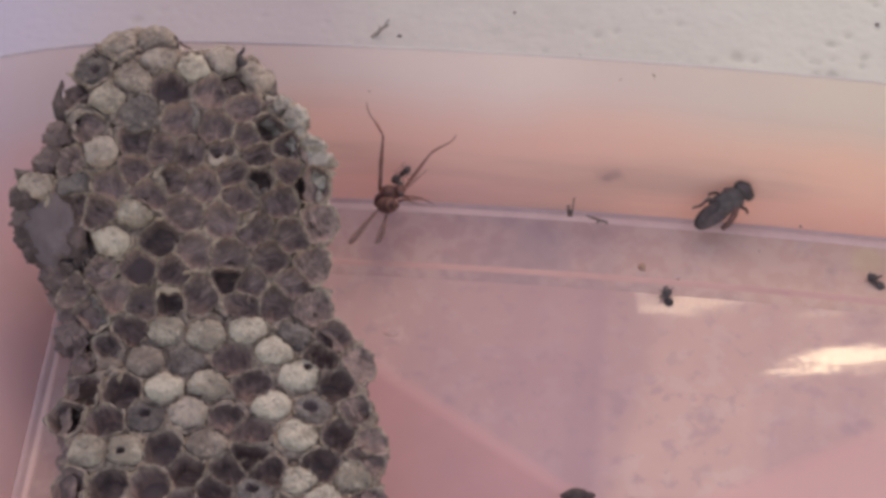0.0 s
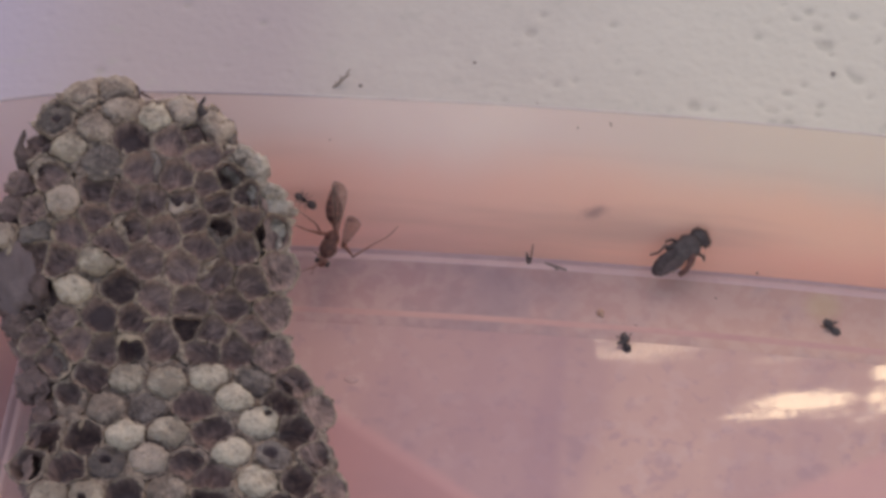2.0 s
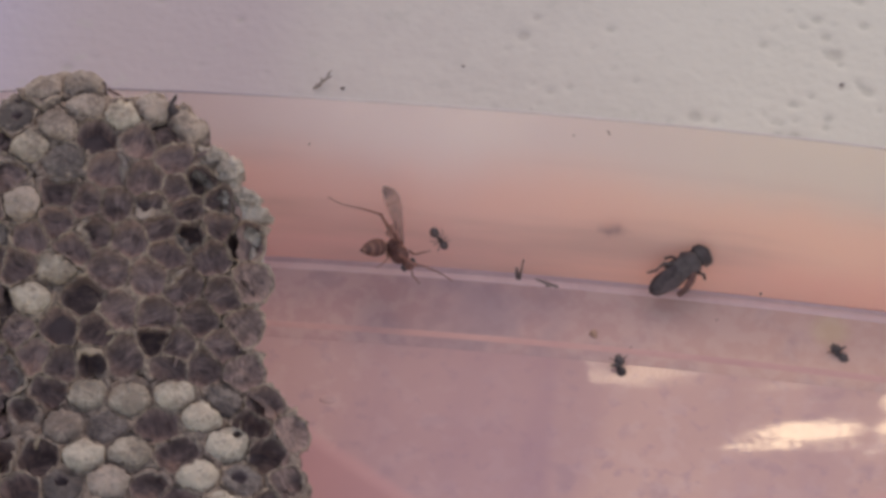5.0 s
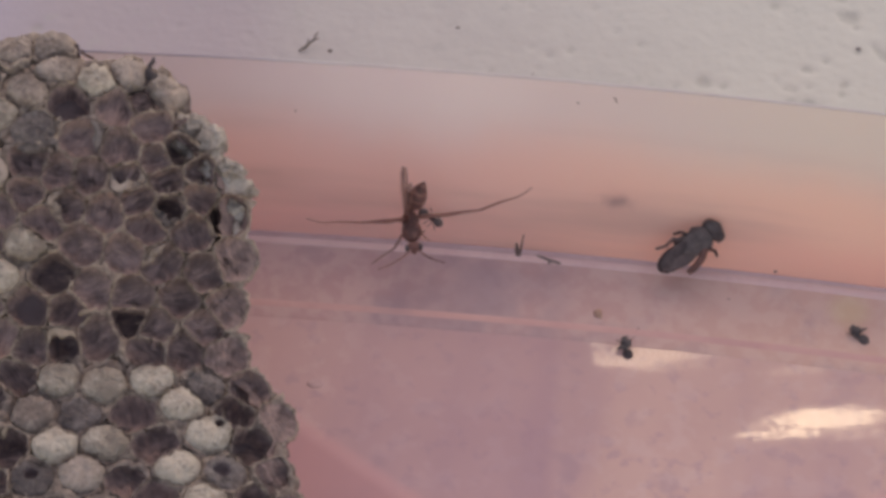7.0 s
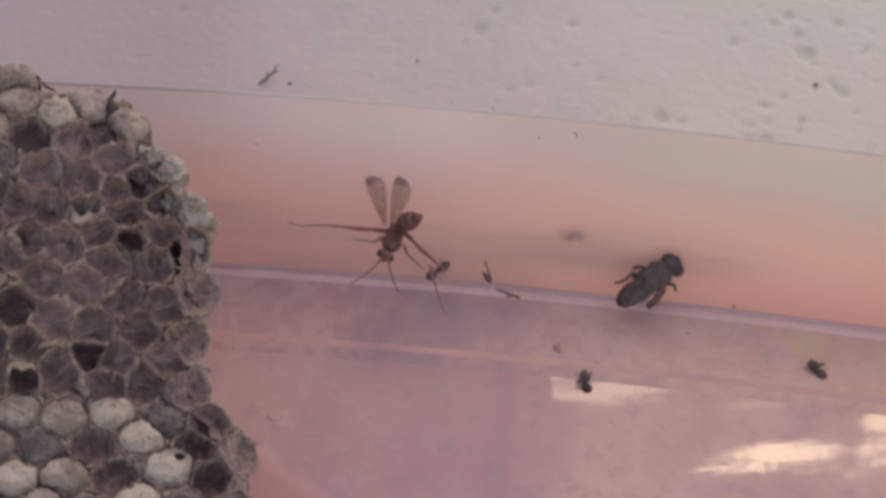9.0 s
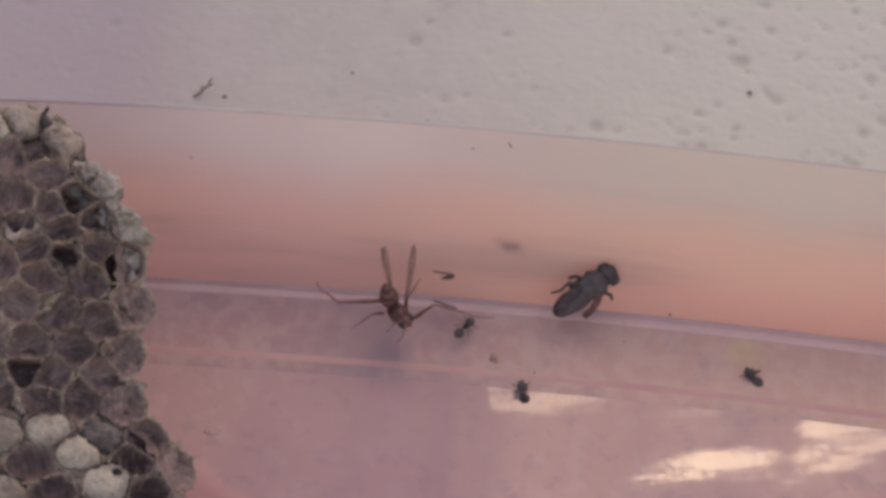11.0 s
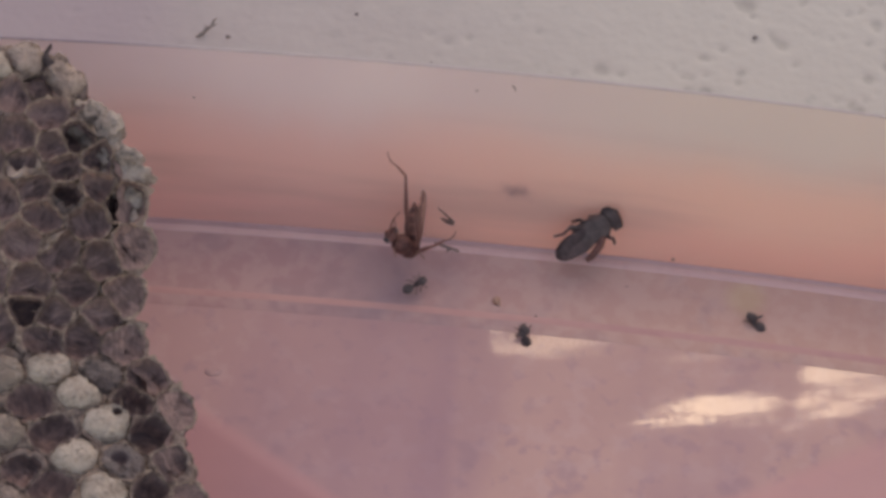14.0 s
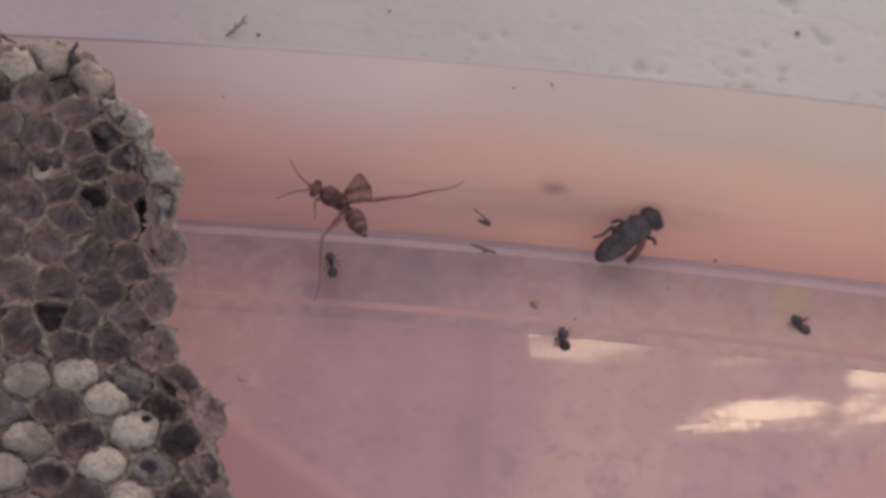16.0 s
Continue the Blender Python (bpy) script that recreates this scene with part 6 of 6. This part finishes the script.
    walk(PARTS["ant"], rows([
        (0, -5.77, 5.93, 6.41, 41.2, -39.7, 23.9), (0.5, -8.34, 6.38, 7.26, -21.2, -58.1, 128.8), (1, -8.40, 8.13, 10.73, -3.0, -62.8, 101.7),
        (1.25, -9.36, 6.99, 8.50, -42.7, -29.2, 160.6), (1.5, -10.32, 5.85, 6.27, -40.7, 12.9, -171.1), (2, -12.75, 7.04, 8.60, -37.2, -28.9, 165.8),
        (2.5, -10.57, 6.87, 8.09, -33.3, -42.8, 152.1), (3, -2.63, 7.15, 8.83, -37.5, -36.9, 161.6), (3.25, -0.71, 6.53, 7.66, 25.1, -45.4, 62.4),
        (3.5, 1.20, 5.90, 6.49, 40.8, -0.8, 0.2), (3.75, 2.30, 5.10, 5.09, 39.3, -31.6, 29.1), (4, 3.40, 4.29, 3.70, 11.4, -55.3, 77.3),
        (4.25, 4.54, 5.19, 5.22, 50.4, -8.4, 16.4), (4.5, 5.67, 6.10, 6.75, 35.5, 46.1, -27.0), (7, 5.29, 5.80, 6.11, 38.5, 26.4, -14.0),
        (7.5, 5.30, 5.33, 5.21, 41.6, -23.9, 10.6), (8, 4.41, 4.68, 4.02, 39.5, 21.3, -10.3), (8.833, 9.50, 4.91, 4.45, 43.9, -16.5, 25.9),
        (9.667, 14.58, 5.15, 4.88, 17.4, -47.6, 76.7), (10.5, 19.66, 5.38, 5.31, -35.8, -40.8, 151.3), (10.75, 20.27, 3.46, 3.77, 5.5, -35.8, 92.9),
        (11, 20.88, 1.53, 2.23, 24.3, -8.1, 53.5), (11.25, 19.49, 0.68, 2.11, -2.0, -15.7, 93.0), (11.5, 18.11, -0.16, 1.98, -27.0, -5.1, 131.7),
        (12, 18.04, 0.43, 2.07, -10.9, -10.5, 105.8), (12.167, 17.99, 0.38, 2.07, -13.4, 3.0, 164.3), (12.333, 17.95, 0.33, 2.08, -3.0, 12.0, -136.1),
        (12.5, 17.90, 0.28, 2.08, 10.2, 7.6, -75.6), (13, 17.94, 0.18, 2.09, 12.9, 9.4, -71.5), (13.5, 18.49, -0.22, 2.03, 25.9, 7.2, -51.4),
        (13.75, 16.93, -0.54, 1.95, 31.4, 2.6, -6.5), (14, 15.38, -0.86, 1.88, 32.1, -4.5, 38.0), (14.5, 3.11, 0.20, 2.11, 16.3, -8.6, 70.2),
        (14.667, 3.34, 0.19, 2.09, -1.6, -20.9, 123.2), (14.833, 3.57, 0.18, 2.07, -22.7, -14.0, 178.0), (15, 3.80, 0.18, 2.06, -29.7, 6.0, -133.2),
        (15.5, 3.62, 0.27, 2.06, -30.6, 7.9, -135.2), (15.75, 3.10, 0.46, 2.11, -24.0, -6.9, 165.4), (16, 2.58, 0.64, 2.16, -7.7, -8.3, 103.8),]))
    walk(PARTS["wasp"], rows([
        (0, -7.35, 2.76, 5.84, 39.0, -0.0, 5.3), (0.5, -6.59, 2.72, 5.78, 39.0, -0.0, 5.3), (1, -7.05, 4.18, 8.68, 39.0, -0.0, 5.3),
        (1.5, -7.44, 2.39, 5.15, 39.0, -0.0, 5.3), (2, -9.34, 2.77, 5.73, 39.0, -0.0, 5.3), (2.5, -11.28, 3.83, 8.01, 39.0, -0.0, 5.3),
        (3, -5.13, 2.41, 5.27, 39.0, -0.0, 5.3), (3.5, -4.73, 3.66, 7.76, 39.0, -0.0, 5.3), (4, 0.82, 3.05, 6.58, 39.0, -0.0, 5.3),
        (4.5, 0.83, 3.27, 7.01, 39.0, -0.0, 5.3), (7, 3.39, 3.39, 7.20, 39.0, -0.0, 5.3), (7.5, 3.72, 4.08, 8.34, 39.0, -0.0, 5.3),
        (8, 2.33, 4.75, 9.83, 39.0, -0.0, 5.3), (10.5, 13.05, 3.78, 7.81, 39.0, -0.0, 5.3), (11, 13.46, 0.90, 4.68, 39.0, -0.0, 5.3),
        (11.5, 12.28, -0.52, 4.45, 39.0, -0.0, 5.3), (12, 12.93, 0.04, 4.53, 39.0, -0.0, 5.3), (12.5, 12.95, 0.24, 4.47, 39.0, -0.0, 5.3),
        (13, 12.59, 0.45, 4.53, 39.0, -0.0, 5.3), (13.5, 14.52, 2.52, 5.51, 39.0, -0.0, 5.3), (14, 13.90, 1.97, 4.85, 39.0, -0.0, 5.3),
        (14.5, 5.89, 3.65, 7.47, 39.0, -0.0, 5.3), (15, 6.31, 3.74, 7.70, 39.0, -0.0, 5.3), (15.5, 5.54, 4.06, 8.41, 39.0, -0.0, 5.3),
        (16, 2.46, 4.20, 8.84, 39.0, -0.0, 5.3),]))
    walk(PARTS["sprout"], rows([
        (0, 15.21, 3.74, 3.46, 11.8, -37.4, 76.3), (8.2, 15.21, 3.74, 3.46, 11.8, -37.4, 76.3), (9.25, 17.23, 4.88, 4.46, -22.0, -33.0, 131.9),
        (10.3, 19.25, 6.03, 5.47, -38.0, -9.4, 173.5), (13.4, 19.25, 6.03, 5.47, -38.0, -9.4, 173.5), (14, 18.96, 4.77, 6.13, -29.4, -26.9, 146.5),
        (16, 18.96, 4.77, 6.13, -29.4, -26.9, 146.5),]))
    walk(PARTS["tuft"], rows([
        (0, 19.74, 7.11, 7.57, 39.0, -0.0, 5.3), (1, 20.87, 7.79, 8.76, 38.6, -6.3, 13.1), (1.5, 21.40, 7.73, 8.69, 37.6, -11.2, 19.5),
        (2, 22.96, 7.99, 9.05, 38.6, -6.3, 13.1), (3, 24.15, 8.09, 9.55, 38.9, 3.1, 1.4), (3.5, 25.05, 8.04, 9.26, 38.2, 8.8, -5.7),
        (4, 25.70, 7.83, 8.78, 38.9, 3.1, 1.4), (4.5, 25.51, 7.79, 8.78, 38.9, 3.1, 1.4), (7, 25.39, 7.85, 9.06, 38.9, 3.1, 1.4),
        (7.5, 25.47, 7.80, 8.94, 39.0, 1.9, 3.0), (10.5, 24.21, 7.90, 9.12, 37.6, 11.2, -8.9), (11, 25.09, 7.92, 8.95, 37.3, 12.4, -10.5),
        (11.5, 24.30, 7.77, 8.86, 38.2, 8.8, -5.7), (12.5, 25.32, 7.82, 8.84, 38.7, 5.0, -0.9), (14.5, 25.42, 7.77, 8.79, 38.6, 6.3, -2.5),
        (16, 25.35, 7.95, 9.05, 38.4, 7.5, -4.1),]))


motions()
